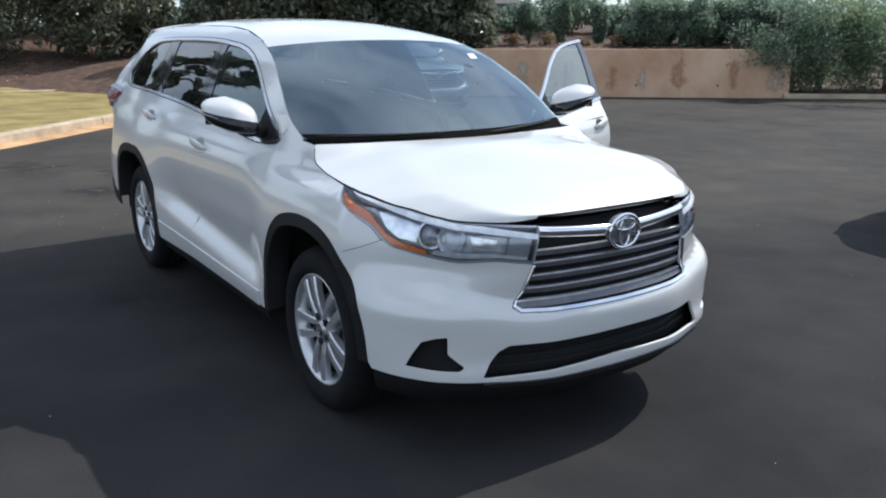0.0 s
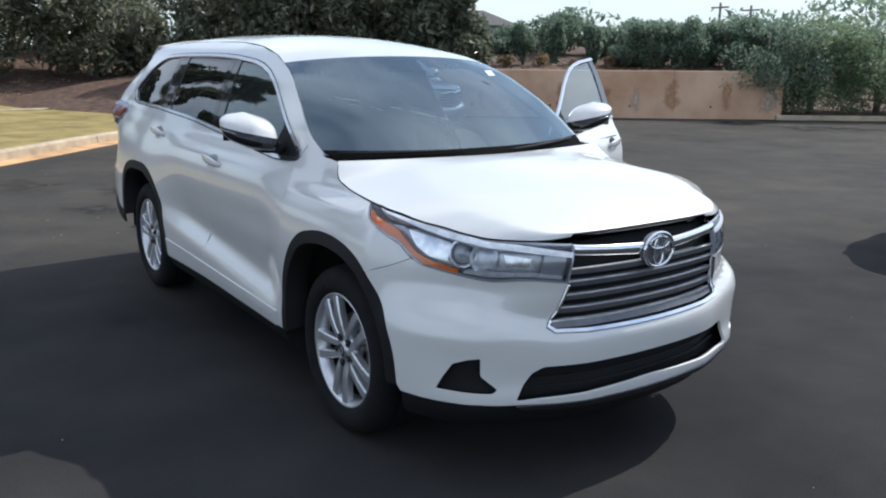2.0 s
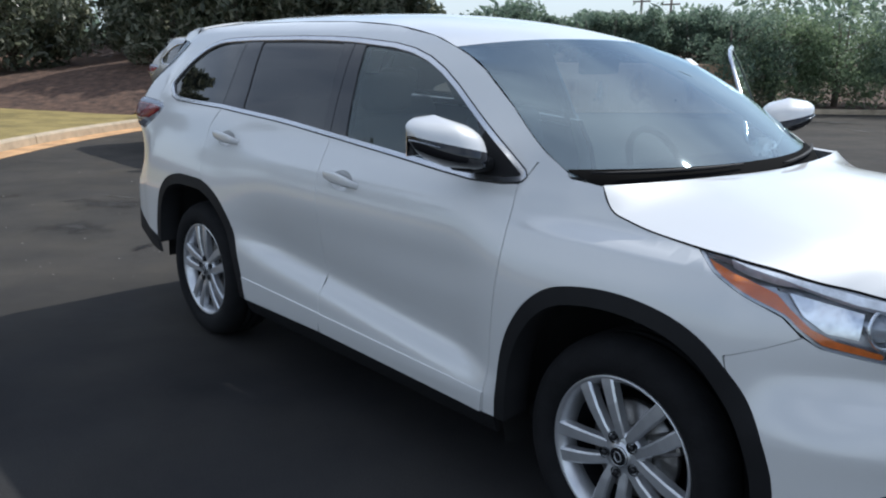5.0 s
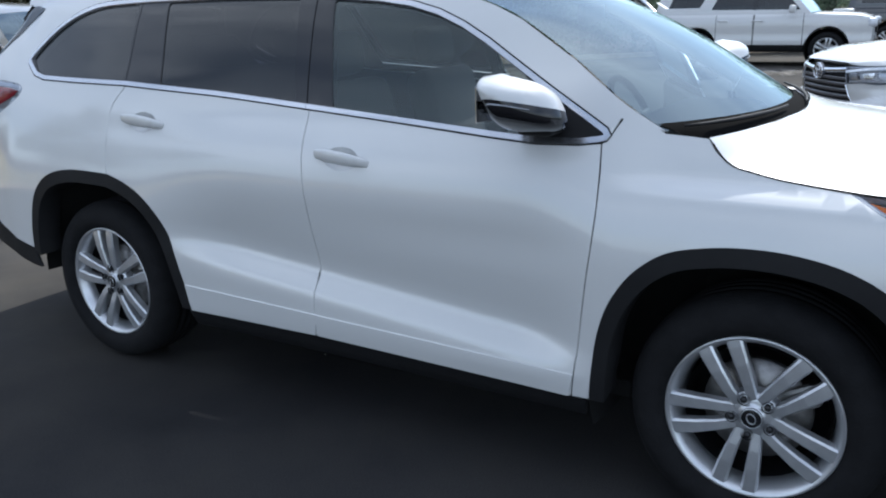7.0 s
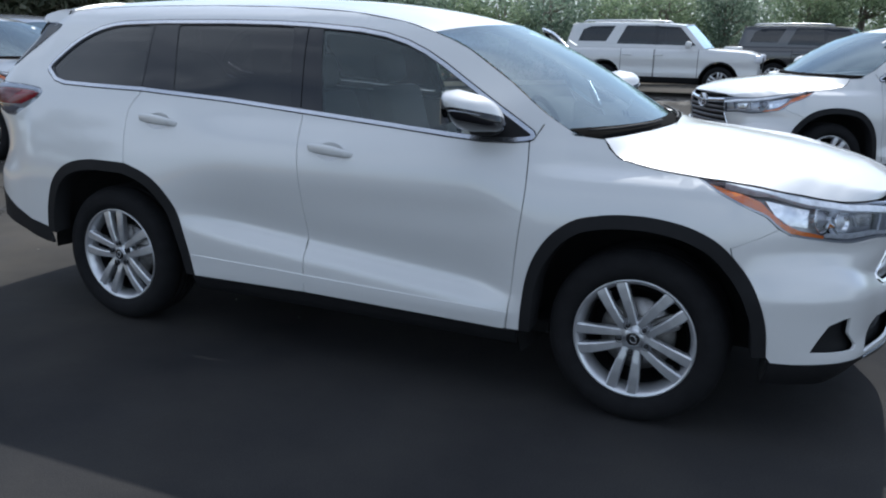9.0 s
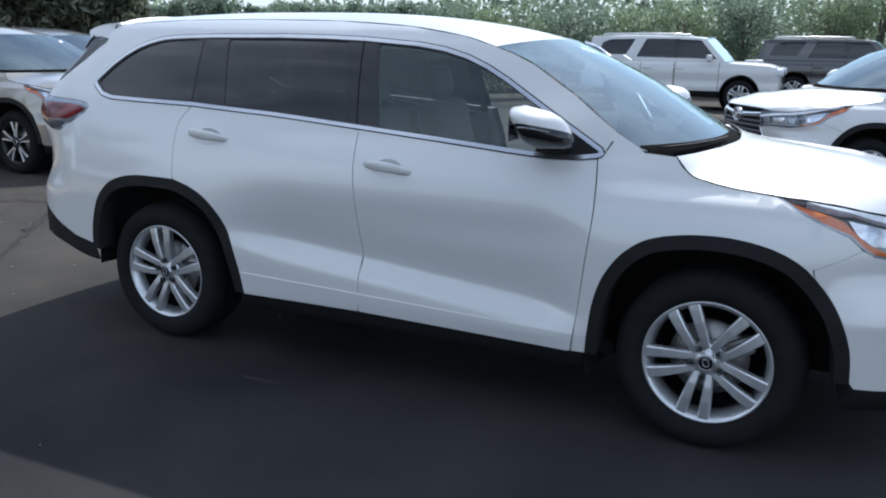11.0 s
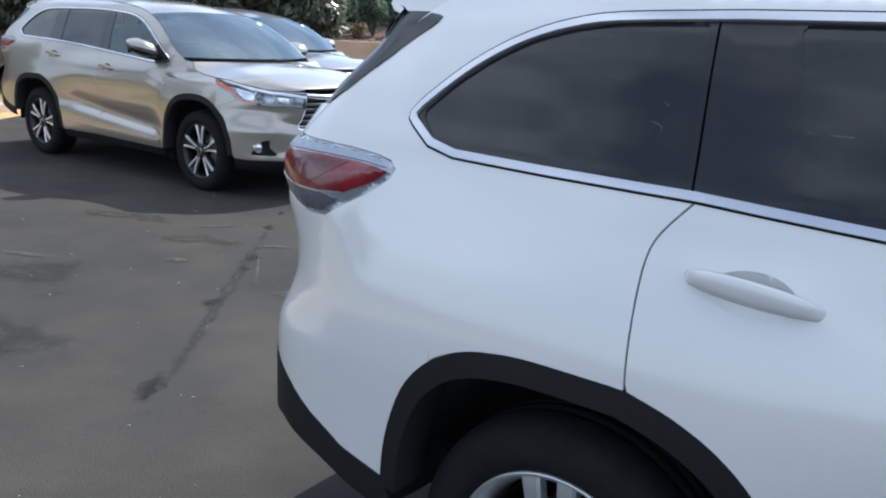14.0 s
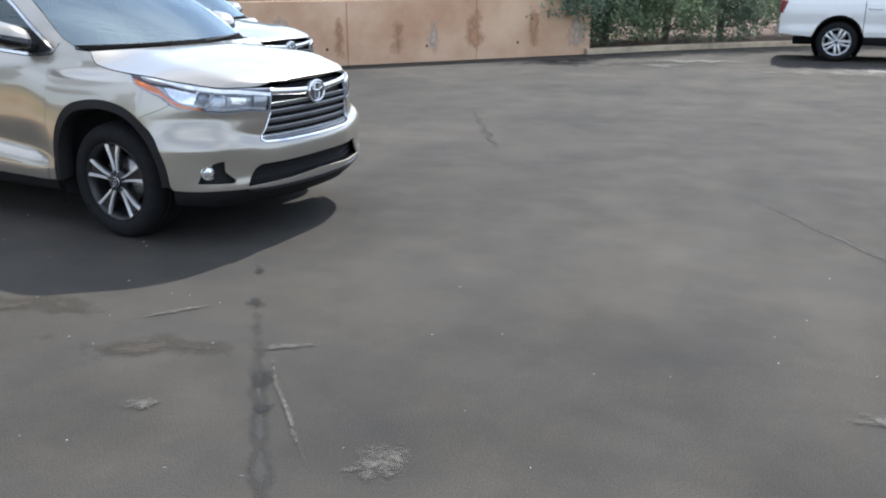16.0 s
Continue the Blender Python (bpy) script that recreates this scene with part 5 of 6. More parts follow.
def shrub(name, x, y, z, h, w, mat, label, count=1600, size=.075, seed=0):
    r = np.random.default_rng(seed)
    root = new(name)
    root.location = (x, y, z)
    v, f = [], []
    for j in range(6):
        a, q = r.uniform(0, math.tau), r.uniform(.1, .4) * w
        vv, ff = tube([(0, 0, -.05), (math.cos(a) * q * .5, math.sin(a) * q * .5, h * .4), (math.cos(a) * q, math.sin(a) * q, h * .8)], [.025, .016, .006], 6)
        k = len(v)
        v += [tuple(p) for p in vv]
        f += [tuple(i + k for i in p) for p in ff]
    part_of("stem", mesh_of("stem", v, f, BARK), root)
    blobs = []
    for j in range(12):
        a, q, t = r.uniform(0, math.tau), r.uniform(0, .42) * w, r.uniform(.2, .8)
        blobs.append((math.cos(a) * q, math.sin(a) * q, h * t, w * r.uniform(.2, .34), w * r.uniform(.2, .34), h * r.uniform(.16, .3)))
    leafy("crown", "crown", blobs, count, size, mat, root)
    return tagged(root, label, "shrub", GROUPS.get(name, ""))


def sheet(name, fn, xs, ys, mat, label, cat):
    rows = [[(x, y, fn(x, y)) for y in ys] for x in xs]
    n = len(ys)
    faces = [(i * n + j, (i + 1) * n + j, (i + 1) * n + j + 1, i * n + j + 1) for i in range(len(xs) - 1) for j in range(n - 1)]
    return tagged(new(name, mesh_of(name, [p for r in rows for p in r], faces, mat)), label, cat, "", "structure")


def spaced(a, b, n, power=3):
    t = np.linspace(-1, 1, n)
    return [(a + b) / 2 + (b - a) / 2 * math.copysign(abs(q)**power, q) for q in t]


sheet("ground", lambda x, y: -.03, spaced(-900, 900, 9), spaced(-900, 900, 9), EARTH, "far brown and green ground to the horizon", "ground")
def lot(y):
    """The asphalt rises a little towards the far kerb."""
    return .05 * min(1, max(0, (y - 8) / 10))


sheet("parking_lot", lambda x, y: lot(y), np.linspace(-28, 34, 32), np.linspace(-40, 30, 36), ASPHALT, "worn dark asphalt parking lot with stains", "asphalt")

# kerb, gutter and lawn
KERB = [(-8.3, -16), (-8.3, -6), (-8.5, -3.6), (-9.2, -2.1), (-10.15, -1.05), (-11.05, -.15), (-12.55, 1.28), (-13.6, 2.5), (-14.6, 3.9), (-15.6, 5.4), (-16.9, 7.2), (-17.4, 7.9)]


def along(poly, step=.3):
    p = [Vector((*q, 0)) for q in poly]
    out = []
    for i in range(len(p) - 1):
        a, b, c, d = p[max(i - 1, 0)], p[i], p[i + 1], p[min(i + 2, len(p) - 1)]
        k = max(2, int((c - b).length / step))
        for j in range(k):
            t = j / k
            out.append(.5 * (2 * b + (c - a) * t + (2 * a - 5 * b + 4 * c - d) * t * t + (3 * b - a - 3 * c + d) * t**3))
    return out + [p[-1]]


def extruded(name, path, profile, mat, label, cat, parent=None, side=1):
    """A cross-section (offset to the left of the way, height) drawn along a path."""
    rows = []
    for i, p in enumerate(path):
        t = (path[min(i + 1, len(path) - 1)] - path[max(i - 1, 0)]).normalized()
        nrm = Vector((-t.y, t.x, 0)) * side
        rows.append([tuple(p + nrm * o + Vector((0, 0, h))) for o, h in profile])
    k = len(profile)
    faces = [(i * k + j, (i + 1) * k + j, (i + 1) * k + j + 1, i * k + j + 1) for i in range(len(rows) - 1) for j in range(k - 1)]
    faces += [tuple(range(k)), tuple((len(rows) - 1) * k + j for j in range(k))[::-1]]
    me = mesh_of(name, [q for r in rows for q in r], faces, mat, smooth=False)
    if parent:
        return part_of(name, me, parent, label)
    return tagged(new(name, me), label, cat, "", "structure")


kpath = along(KERB)
extruded("gutter", kpath, [(-.02, -.02), (-.02, .006), (.36, -.004 + .012), (.36, -.02)], GUTTER, "orange clay-stained concrete gutter", "gutter", side=1)
kerb = tagged(new("kerb"), "pale concrete kerb stained by red clay", "kerb", "", "structure")
for i in range(0, len(kpath) - 1, 10):
    seg = kpath[i:i + 11]
    if len(seg) > 1:
        seg = [seg[0] + (seg[1] - seg[0]) * .03] + seg[1:]
        extruded("kerb_stone", seg, [(.36, -.02), (.37, .12), (.395, .145), (.43, .15), (.52, .15), (.54, .13), (.54, -.02)], CONCRETE, "", "", kerb)


rows = []
for p_i, p in enumerate(kpath):
    t = (kpath[min(p_i + 1, len(kpath) - 1)] - kpath[max(p_i - 1, 0)]).normalized()
    nrm = Vector((-t.y, t.x, 0))
    rows.append([tuple(p + nrm * o + Vector((0, 0, .135 + .012 * max(0, o - 1) + .02 * noise.noise((p + nrm * o) * .7)))) for o in (.5, .9, 1.5, 2.5, 4, 6, 9, 13)])
k = 8
tagged(new("lawn", mesh_of("lawn", [q for r in rows for q in r], [(i * k + j, (i + 1) * k + j, (i + 1) * k + j + 1, i * k + j + 1) for i in range(len(rows) - 1) for j in range(k - 1)], GRASS)), "dry yellow-green lawn behind the kerb", "lawn", "", "structure")

# bank of mulch with trees behind the lawn
def bank(x, y):
    return .02 + min(1.7, .17 * max(0, -(x + 20.4))) + .12 * noise.noise(Vector((x * .5, y * .5, 0)))


sheet("mulch_bank", bank, np.linspace(-60, -19.6, 42), np.linspace(-30, 40, 60), MULCH, "red-brown mulch bank under the trees", "mulch")

extruded("lawn_edging", along([(-19.75, -14), (-19.75, -4), (-19.8, 2), (-19.7, 5.2)], 1.0), [(0, -.02), (.01, .20), (.03, .22), (.12, .22), (.14, -.02)], CONCRETE, "pale low edging between the lawn and the mulch", "edging")

# retaining wall
W0, W1 = Vector((-18.6, 6.55, .02)), Vector((-9.75, 16.95, .05))
wd = (W1 - W0).normalized()
wn_ = Vector((-wd.y, wd.x, 0))
wall = tagged(new("wall_north"), "clay-stained concrete retaining wall", "wall", "", "structure")
n_pan = 5
for i in range(n_pan):
    a, b = W0 + (W1 - W0) * (i / n_pan) + wd * .012, W0 + (W1 - W0) * ((i + 1) / n_pan) - wd * .012
    extruded("wall_panel", [a, a + (b - a) * .5, b], [(0, -.05), (0, 1.18), (.012, 1.2), (.24, 1.2), (.25, 1.18), (.25, -.05)], WALLMAT, "", "", wall)
extruded("wall_core", [W0, W1], [(.02, -.05), (.02, 1.17), (.22, 1.17), (.22, -.05)], WALLMAT, "", "", wall)
# planted ground behind the wall
rows = []
for t in np.linspace(-.6, 1.02, 30):
    p = W0 + (W1 - W0) * t
    top = 1.12 if t > 0 else 1.12 * max(0, 1 + t * 1.2)
    front = (.2, top) if t > 0 else (-2.2 - 2 * top, -.02)
    rows.append([tuple(p + wn_ * o + Vector((0, 0, h + .08 * noise.noise((p + wn_ * o) * .8)))) for o, h in (front, *[(o, top + .09 * o) for o in (.8, 1.6, 3, 5, 8, 14)])])
k = 7
tagged(new("planting_bed", mesh_of("planting_bed", [q for r in rows for q in r], [(i * k + j, (i + 1) * k + j, (i + 1) * k + j + 1, i * k + j + 1) for i in range(len(rows) - 1) for j in range(k - 1)], MULCH)), "red-brown mulched bed above the retaining wall", "mulch", "", "structure")

# kerb and strip on from the wall's end
K2 = along([(-9.75, 16.75), (-8.0, 18.9), (-5.4, 21.4), (-1, 23.6), (8, 25.5), (30, 28)], .6)
K2 = [Vector((p.x, p.y, lot(p.y))) for p in K2]
kerb2 = tagged(new("kerb_strip"), "low pale kerb below the shrubs", "kerb", "", "structure")
for i in range(0, len(K2) - 1, 6):
    seg = K2[i:i + 7]
    if len(seg) > 1:
        seg = [seg[0] + (seg[1] - seg[0]) * .02] + seg[1:]
        extruded("kerb_stone", seg, [(0, -.02), (.01, .10), (.04, .12), (.15, .12), (.17, -.02)], CONCRETE, "", "", kerb2)
rows = []
for i, p in enumerate(K2):
    t = (K2[min(i + 1, len(K2) - 1)] - K2[max(i - 1, 0)]).normalized()
    nrm = Vector((-t.y, t.x, 0))
    rows.append([tuple(p + nrm * o + Vector((0, 0, .09 + .05 * o + .04 * noise.noise((p + nrm * o) * .8)))) for o in (.14, .8, 2, 5, 10, 18)])
k = 6
tagged(new("shrub_bed", mesh_of("shrub_bed", [q for r in rows for q in r], [(i * k + j, (i + 1) * k + j, (i + 1) * k + j + 1, i * k + j + 1) for i in range(len(rows) - 1) for j in range(k - 1)], MULCH)), "brown mulched bed under the shrubs", "mulch", "", "structure")

# ---- plants
for i, (x, y, h, s) in enumerate([(-24.8, 3.85, 4.4, 1.95), (-25.5, .6, 4.6, 2.1), (-24.6, 8.0, 4.6, 2.1), (-29.5, 5.6, 5.0, 2.4), (-28.6, 10.6, 5.0, 2.4), (-30.5, 1.6, 5.0, 2.4), (-26.4, -2.6, 4.4, 1.9)]):
    tree("magnolia_tree", x, y, bank(x, y), h, s, LEAF_DARK, "dark glossy broadleaf tree on the mulch bank", 7000, .13, 2, .10, 30 + i, 7)
for i, (x, y, h, s) in enumerate([(-24.5, -6.3, 8.6, 1.9), (-29.0, -3.9, 6.6, 1.7), (-24.5, -16.5, 10.0, 3.8)]):
    tree("shade_tree", x, y, bank(x, y), h, s, LEAF_DARK, "tall dark broadleaf tree on the mulch bank", 9000, .17, 1, .22, 80 + i)
for i, (t, o, h, s) in enumerate([(.375, .75, 2.9, 1.10), (.28, 1.0, 3.2, 1.35), (.17, .9, 3.3, 1.4), (.05, 1.1, 3.3, 1.5), (-.08, 1.4, 3.4, 1.5)]):
    p = W0 + (W1 - W0) * t + wn_ * o
    tree("magnolia_tree", p.x, p.y, (1.12 if t > 0 else 1.0) + p.z, h, s, LEAF_DARK, "dark glossy broadleaf tree above the retaining wall", 7500, .115, 2, .08, 60 + i, 8)
for i in range(16):
    t = (.515, .58, .66)[i] if i < 3 else .72 + .30 * (i - 3) / 12
    p = W0 + (W1 - W0) * t + wn_ * (2.2 if i < 3 else 1.7 + .3 * math.sin(i * 2.1))
    shrub("hedge_bush", p.x, p.y, 1.24 + p.z, 1.28 + .08 * math.sin(i * 1.7), (.72, .55, .55)[i] if i < 3 else 1.05 + .12 * math.cos(i * 2.3), LEAF_MID, "upright green bush above the retaining wall" if i < 3 else "rounded green bush above the retaining wall", 4600, .05, 100 + i)
for i, t in enumerate((.48, .55, .62, .69, .86)):
    p = W0 + (W1 - W0) * t + wn_ * (1.5 + .3 * math.sin(i * 3.1))
    shrub("dry_bush", p.x, p.y, 1.2 + p.z, .36 + .1 * math.sin(i * 2.2), .5, LEAF_DRY, "low tan dry bush above the wall", 420, .045, 140 + i)
for i in range(9):
    t = .3 + .8 * i / 8
    p = W0 + (W1 - W0) * t + wn_ * (5.4 + .8 * math.sin(i * 1.3))
    shrub("hedge_bush", p.x, p.y, 1.55 + p.z, 1.15 + .2 * math.sin(i * 2.7), 1.9, LEAF_MID, "rounded green bush above the retaining wall", 2600, .09, 160 + i)
for i, (t, o, h) in enumerate([(.0, .75, 2.5), (.035, 1.0, 2.7), (.07, 1.0, 2.6), (.11, 1.2, 2.8), (.15, 1.1, 2.6), (.19, 1.3, 2.9), (.24, 1.4, 3.2), (.29, 1.5, 3.4), (.34, 1.7, 3.5), (.40, 1.8, 3.6), (.46, 1.9, 3.4), (.53, 2.0, 3.6), (.60, 2.1, 3.4), (.68, 2.2, 3.6), (.76, 2.2, 3.5), (.85, 2.4, 3.6)]):
    p = K2[int(t * (len(K2) - 1))]
    q = K2[min(len(K2) - 1, int(t * (len(K2) - 1)) + 1)]
    d = (q - p).normalized()
    c = p + Vector((-d.y, d.x, 0)) * o
    tree("hedge_tree", c.x, c.y, c.z + .12, h * (1.45 if i > 8 else 1.14), 1.35, LEAF_LIGHT if i % 3 else LEAF_MID, "leafy green shrub tree behind the kerb", 11000, .05, 3, .06, 200 + i, 12)
# dry leaves and chips on the mulch
lit_v, lit_f = [], []
r = np.random.default_rng(11)
for i in range(4200):
    if i < 3000:
        x, y = -20.6 - 9 * r.random()**1.6, r.uniform(-10, 12)
        z = bank(x, y) + .02
    else:
        p = W0 + (W1 - W0) * r.uniform(0, 1) + wn_ * r.uniform(.25, 3)
        x, y, z = p.x, p.y, p.z + 1.12 + .09 * (p - W0).dot(wn_) + .08 * noise.noise(p * .8) + .015
    a, sz = r.uniform(0, math.tau), r.uniform(.03, .075)
    u, w = Vector((math.cos(a), math.sin(a), r.uniform(-.4, .4))) * sz, Vector((-math.sin(a), math.cos(a), r.uniform(-.4, .4))) * sz * .5
    k, c = len(lit_v), Vector((x, y, z + .01))
    lit_v += [tuple(c - u), tuple(c + w), tuple(c + u), tuple(c - w)]
    lit_f.append((k, k + 1, k + 2, k + 3))
tagged(new("leaf_litter", mesh_of("leaf_litter", lit_v, lit_f, LEAF_LITTER, smooth=False)), "pale dry leaves scattered over the mulch", "leaf litter", "", "stuff")
blobs = []
for i in range(90):
    a = radians(20 + 175 * i / 90)
    d = 62 + 10 * math.sin(i * 1.9)
    up = 2.6 * min(1, max(0, (119 - math.degrees(a)) / 6))
    blobs.append((d * math.cos(a) - 4, d * math.sin(a), 1.2 + .6 * up + .8 * math.sin(i * 2.3), 4.5, 4.5, 2.6 + .8 * up + .9 * math.sin(i * 1.1)))
woods = leafy("far_woods", "far_woods", blobs, 44000, .36, LEAF_MID)
tagged(woods, "hazy distant line of green trees", "trees", "", "stuff")

# ---- the cars
main = wagon("white_suv", WHITE, "silver", "white three-row wagon with its far front door open, parked on asphalt", open_door=True, spins=(-27, -7, 30, 50))
tan = wagon("beige_suv", TAN, "dark", "beige metallic three-row wagon with dark-pocketed alloy wheels", fog=True, spins=(0, 12, 30, 50))
tan.matrix_basis = Matrix.Translation((-8.372, 3.403, 0)) @ Matrix.Rotation(radians(-1.0), 4, "Z")
grey = wagon("grey_suv", GREY, "dark", "dark grey three-row wagon parked beside the beige one", fog=True, spins=(20, 40, 30, 50))
grey.matrix_basis = Matrix.Translation((-10.75, 6.35, 0)) @ Matrix.Rotation(radians(-1.5), 4, "Z")
th = radians(212.5)
white2 = wagon("white_suv", WHITE, "silver", "second white three-row wagon facing the first one", spins=(20, 40, 30, 50))
white2.matrix_basis = Matrix.Translation((.117, 5.697, 0)) @ Matrix.Rotation(th, 4, "Z")


# ---- the boxy off-road wagons far off
def box_skin(s, z):
    s, z = np.broadcast_arrays(np.asarray(s, float), np.asarray(z, float))
    y = .925 - BOX_IN(z) - .10 * ease(.45, .88, s)**2 - .06 * ease(-3.5, -3.95, s)**2
    return np.stack((s, -y, z), -1)


BOX_IN = spline([(.3, .06), (.42, .015), (.55, .0), (.7, .012), (.85, .01), (1.0, .02), (1.08, .045), (1.13, .085), (1.3, .12), (1.5, .165), (1.68, .21), (1.76, .26), (1.80, .36)])


def off_roader(name, paint_mat, label):
    root = new(name)
    arch = lambda cx: [(cx + .47 * math.cos(a), .368 + .50 * math.sin(a)) for a in np.linspace(-.02, math.pi + .02, 15)]
    side = [(.80, .46)] + [(.86, .62), (.86, .95), (.80, 1.04), (.30, 1.10), (-.42, 1.14), (-2.0, 1.15), (-3.80, 1.15), (-3.85, .95), (-3.85, .52), (-3.26, .46)] + arch(-2.79)[::-1][1:-1] + [(-2.3, .42), (-.5, .42)] + arch(0)[::-1][1:-1]
    upper = [(-.36, 1.145), (-.80, 1.62), (-.95, 1.70), (-1.4, 1.735), (-2.6, 1.74), (-3.48, 1.725), (-3.63, 1.68), (-3.80, 1.155), (-2.0, 1.155)]
    panes = [rounded(p, .03) for p in ([(-.58, 1.22), (-1.50, 1.23), (-1.50, 1.675), (-.98, 1.655)], [(-1.58, 1.23), (-2.50, 1.24), (-2.28, 1.68), (-1.58, 1.68)], [(-2.76, 1.29), (-3.48, 1.29), (-3.36, 1.58), (-3.16, 1.655), (-2.55, 1.67)])]
    for m in (False, True):
        sg = 1 if m else -1
        panel("body_side", side, paint_mat, root, surf=box_skin, mirror=m, step=(.12, .06), edge=.06)
        panel("cabin_side", upper, paint_mat, root, surf=box_skin, holes=panes, mirror=m, step=(.12, .06), edge=.05)
        for nm, p, mt in zip(("front_window", "rear_window", "quarter_window"), panes, (PRIVACY, PRIVACY, PRIVACY)):
            panel(nm, shrink(p, -.01), mt, root, surf=box_skin, off=-.012, mirror=m, flange=0, step=(.15, .1), edge=.06)
        panel("pillar_trim", [(-1.495, 1.225), (-1.585, 1.225), (-1.585, 1.682), (-1.495, 1.680)], GLOSSBLACK, root, surf=box_skin, off=.004, mirror=m)
        for x0, x1 in ((-.50, -1.53), (-1.55, -2.36)):
            for xx in (x0, x1):
                panel("door_gap", [(xx - .006, .45), (xx + .006, .45), (xx + .006, 1.14), (xx - .006, 1.14)], SEAL, root, surf=box_skin, off=.001, flange=0, mirror=m)
        for x in (-1.45, -2.2):
            v, f = tube([(x - .11, sg * .93, .99), (x - .08, sg * .955, .99), (x + .08, sg * .955, .99), (x + .11, sg * .93, .99)], .014, 8)
            part_of("door_handle", mesh_of("door_handle", v, f, paint_mat), root)
        panel("running_board", [(-.47, .47), (-2.33, .47), (-2.33, .34), (-.47, .34)], PLASTIC, root, surf=box_skin, off=.01, mirror=m)
        v, f = tube([(-1.35, sg * .60, 1.755), (-1.45, sg * .60, 1.795), (-2.4, sg * .60, 1.80), (-3.3, sg * .60, 1.785), (-3.4, sg * .60, 1.745)], .022, 8)
        part_of("roof_rail", mesh_of("roof_rail", v, f, SATIN), root, "silver roof rail")
        part("door_mirror", box_bm(.14, .24, .17, (-.72, sg * 1.06, 1.24), .05, 3), paint_mat, root, smooth=True)
        hl = part("headlight", box_bm(.22, .36, .19, (.80, sg * .66, .93), .05, 3, Matrix.Rotation(radians(-22 * sg), 4, "Z")), LAMPGREY, root, "clear headlight", smooth=True)
        part("tail_light", box_bm(.12, .16, .28, (-3.80, sg * .80, 1.02), .03, 2), REDLENS, root, "red tail light")
        for cx in (0, -2.79):
            v, f = lathe([(.45, -.90), (.455, -.52), (.05, -.515)], 30, -.75, math.pi + .75)
            part_of("wheel_well", mesh_of("wheel_well", [(x + cx, -y if m else y, z + .37) for x, y, z in v], f, LINER), root)
            add_wheel(root, cx, sg, "silver", 10 + 20 * cx)
    w9 = np.linspace(-1, 1, 17)
    hood = [[(x, .80 * w * (1 - .12 * max(0, x) ** 2), z - .05 * abs(w)**3) for w in w9] for x, z in ((-.45, 1.165), (-.1, 1.165), (.3, 1.15), (.62, 1.12), (.80, 1.07), (.87, 1.0))]
    grid_part("hood", hood, paint_mat, root, flip=False, thick=.02)
    part("front_lip", box_bm(.10, 1.5, .10, (.86, 0, .44), .03), PLASTIC, root)
    part("hood_scoop", box_bm(.42, .46, .07, (.22, 0, 1.175), .03, 3), paint_mat, root, smooth=True)
    nose = [[(x - .12 * abs(w)**3, .82 * w, z) for w in w9] for x, z in ((.87, 1.01), (.90, .85), (.91, .70), (.93, .55), (.88, .42))]
    fb = grid_part("front_bumper", nose, paint_mat, root)
    part("grille", box_bm(.05, .72, .26, (.905, 0, .82), .03), PLASTIC, root, "black grille")
    part("lower_intake", box_bm(.05, 1.0, .12, (.92, 0, .52), .03), PLASTIC, root)
    ws = [[(x - .16 * abs(w)**2, y * w, z - .02 * abs(w)**3) for w in w9] for x, y, z in ((-.22, .79, 1.175), (-.44, .74, 1.42), (-.68, .69, 1.66), (-.76, .67, 1.715))]
    grid_part("windscreen", ws, WINDSCREEN, root)
    roof = [[(x - (.12 * abs(w)**2 if x > -1.5 else 0), y * w, z - .05 * abs(w)**4) for w in w9] for x, y, z in ((-.74, .67, 1.715), (-1.1, .66, 1.74), (-1.8, .66, 1.76), (-2.8, .66, 1.76), (-3.4, .66, 1.745), (-3.66, .66, 1.71))]
    grid_part("roof", roof, paint_mat, root, thick=.02)
    back = [[(x + .06 * abs(w)**4, y * w, z) for w in w9] for x, y, z in ((-3.66, .66, 1.735), (-3.71, .69, 1.5), (-3.80, .76, 1.15), (-3.85, .84, 1.0), (-3.87, .86, .75), (-3.93, .86, .6), (-3.87, .84, .45))]
    grid_part("tailgate", back, paint_mat, root)
    grid_part("rear_window", [[(p[0] - .006, p[1] * .88, p[2]) for p in r] for r in ([back[0], back[1]] and [[(-3.675 + .05 * abs(w)**4, .64 * w, 1.66) for w in w9], [(-3.785 + .05 * abs(w)**4, .70 * w, 1.22) for w in w9]])], PRIVACY, root)
    part("underbody", box_bm(4.3, 1.0, .14, (-1.45, 0, .36), .02), LINER, root)
    part("seat", box_bm(.3, 1.3, .8, (-1.7, 0, .9), .1), SEAT, root)
    part("dashboard", box_bm(.4, 1.4, .25, (-.6, 0, 1.02), .06), DASH, root)
    return tagged(root, label, "car")


far_white = off_roader("white_off_roader", WHITE, "white boxy off-road wagon with silver roof rails")
far_white.matrix_basis = Matrix.Translation((-2.13, 18.0, lot(18.0))) @ Matrix.Rotation(radians(2), 4, "Z")
far_black = off_roader("black_off_roader", BLACKPAINT, "black boxy off-road wagon parked beyond the white one")
far_black.matrix_basis = Matrix.Translation((1.55, 22.3, lot(22.3))) @ Matrix.Rotation(radians(3), 4, "Z")

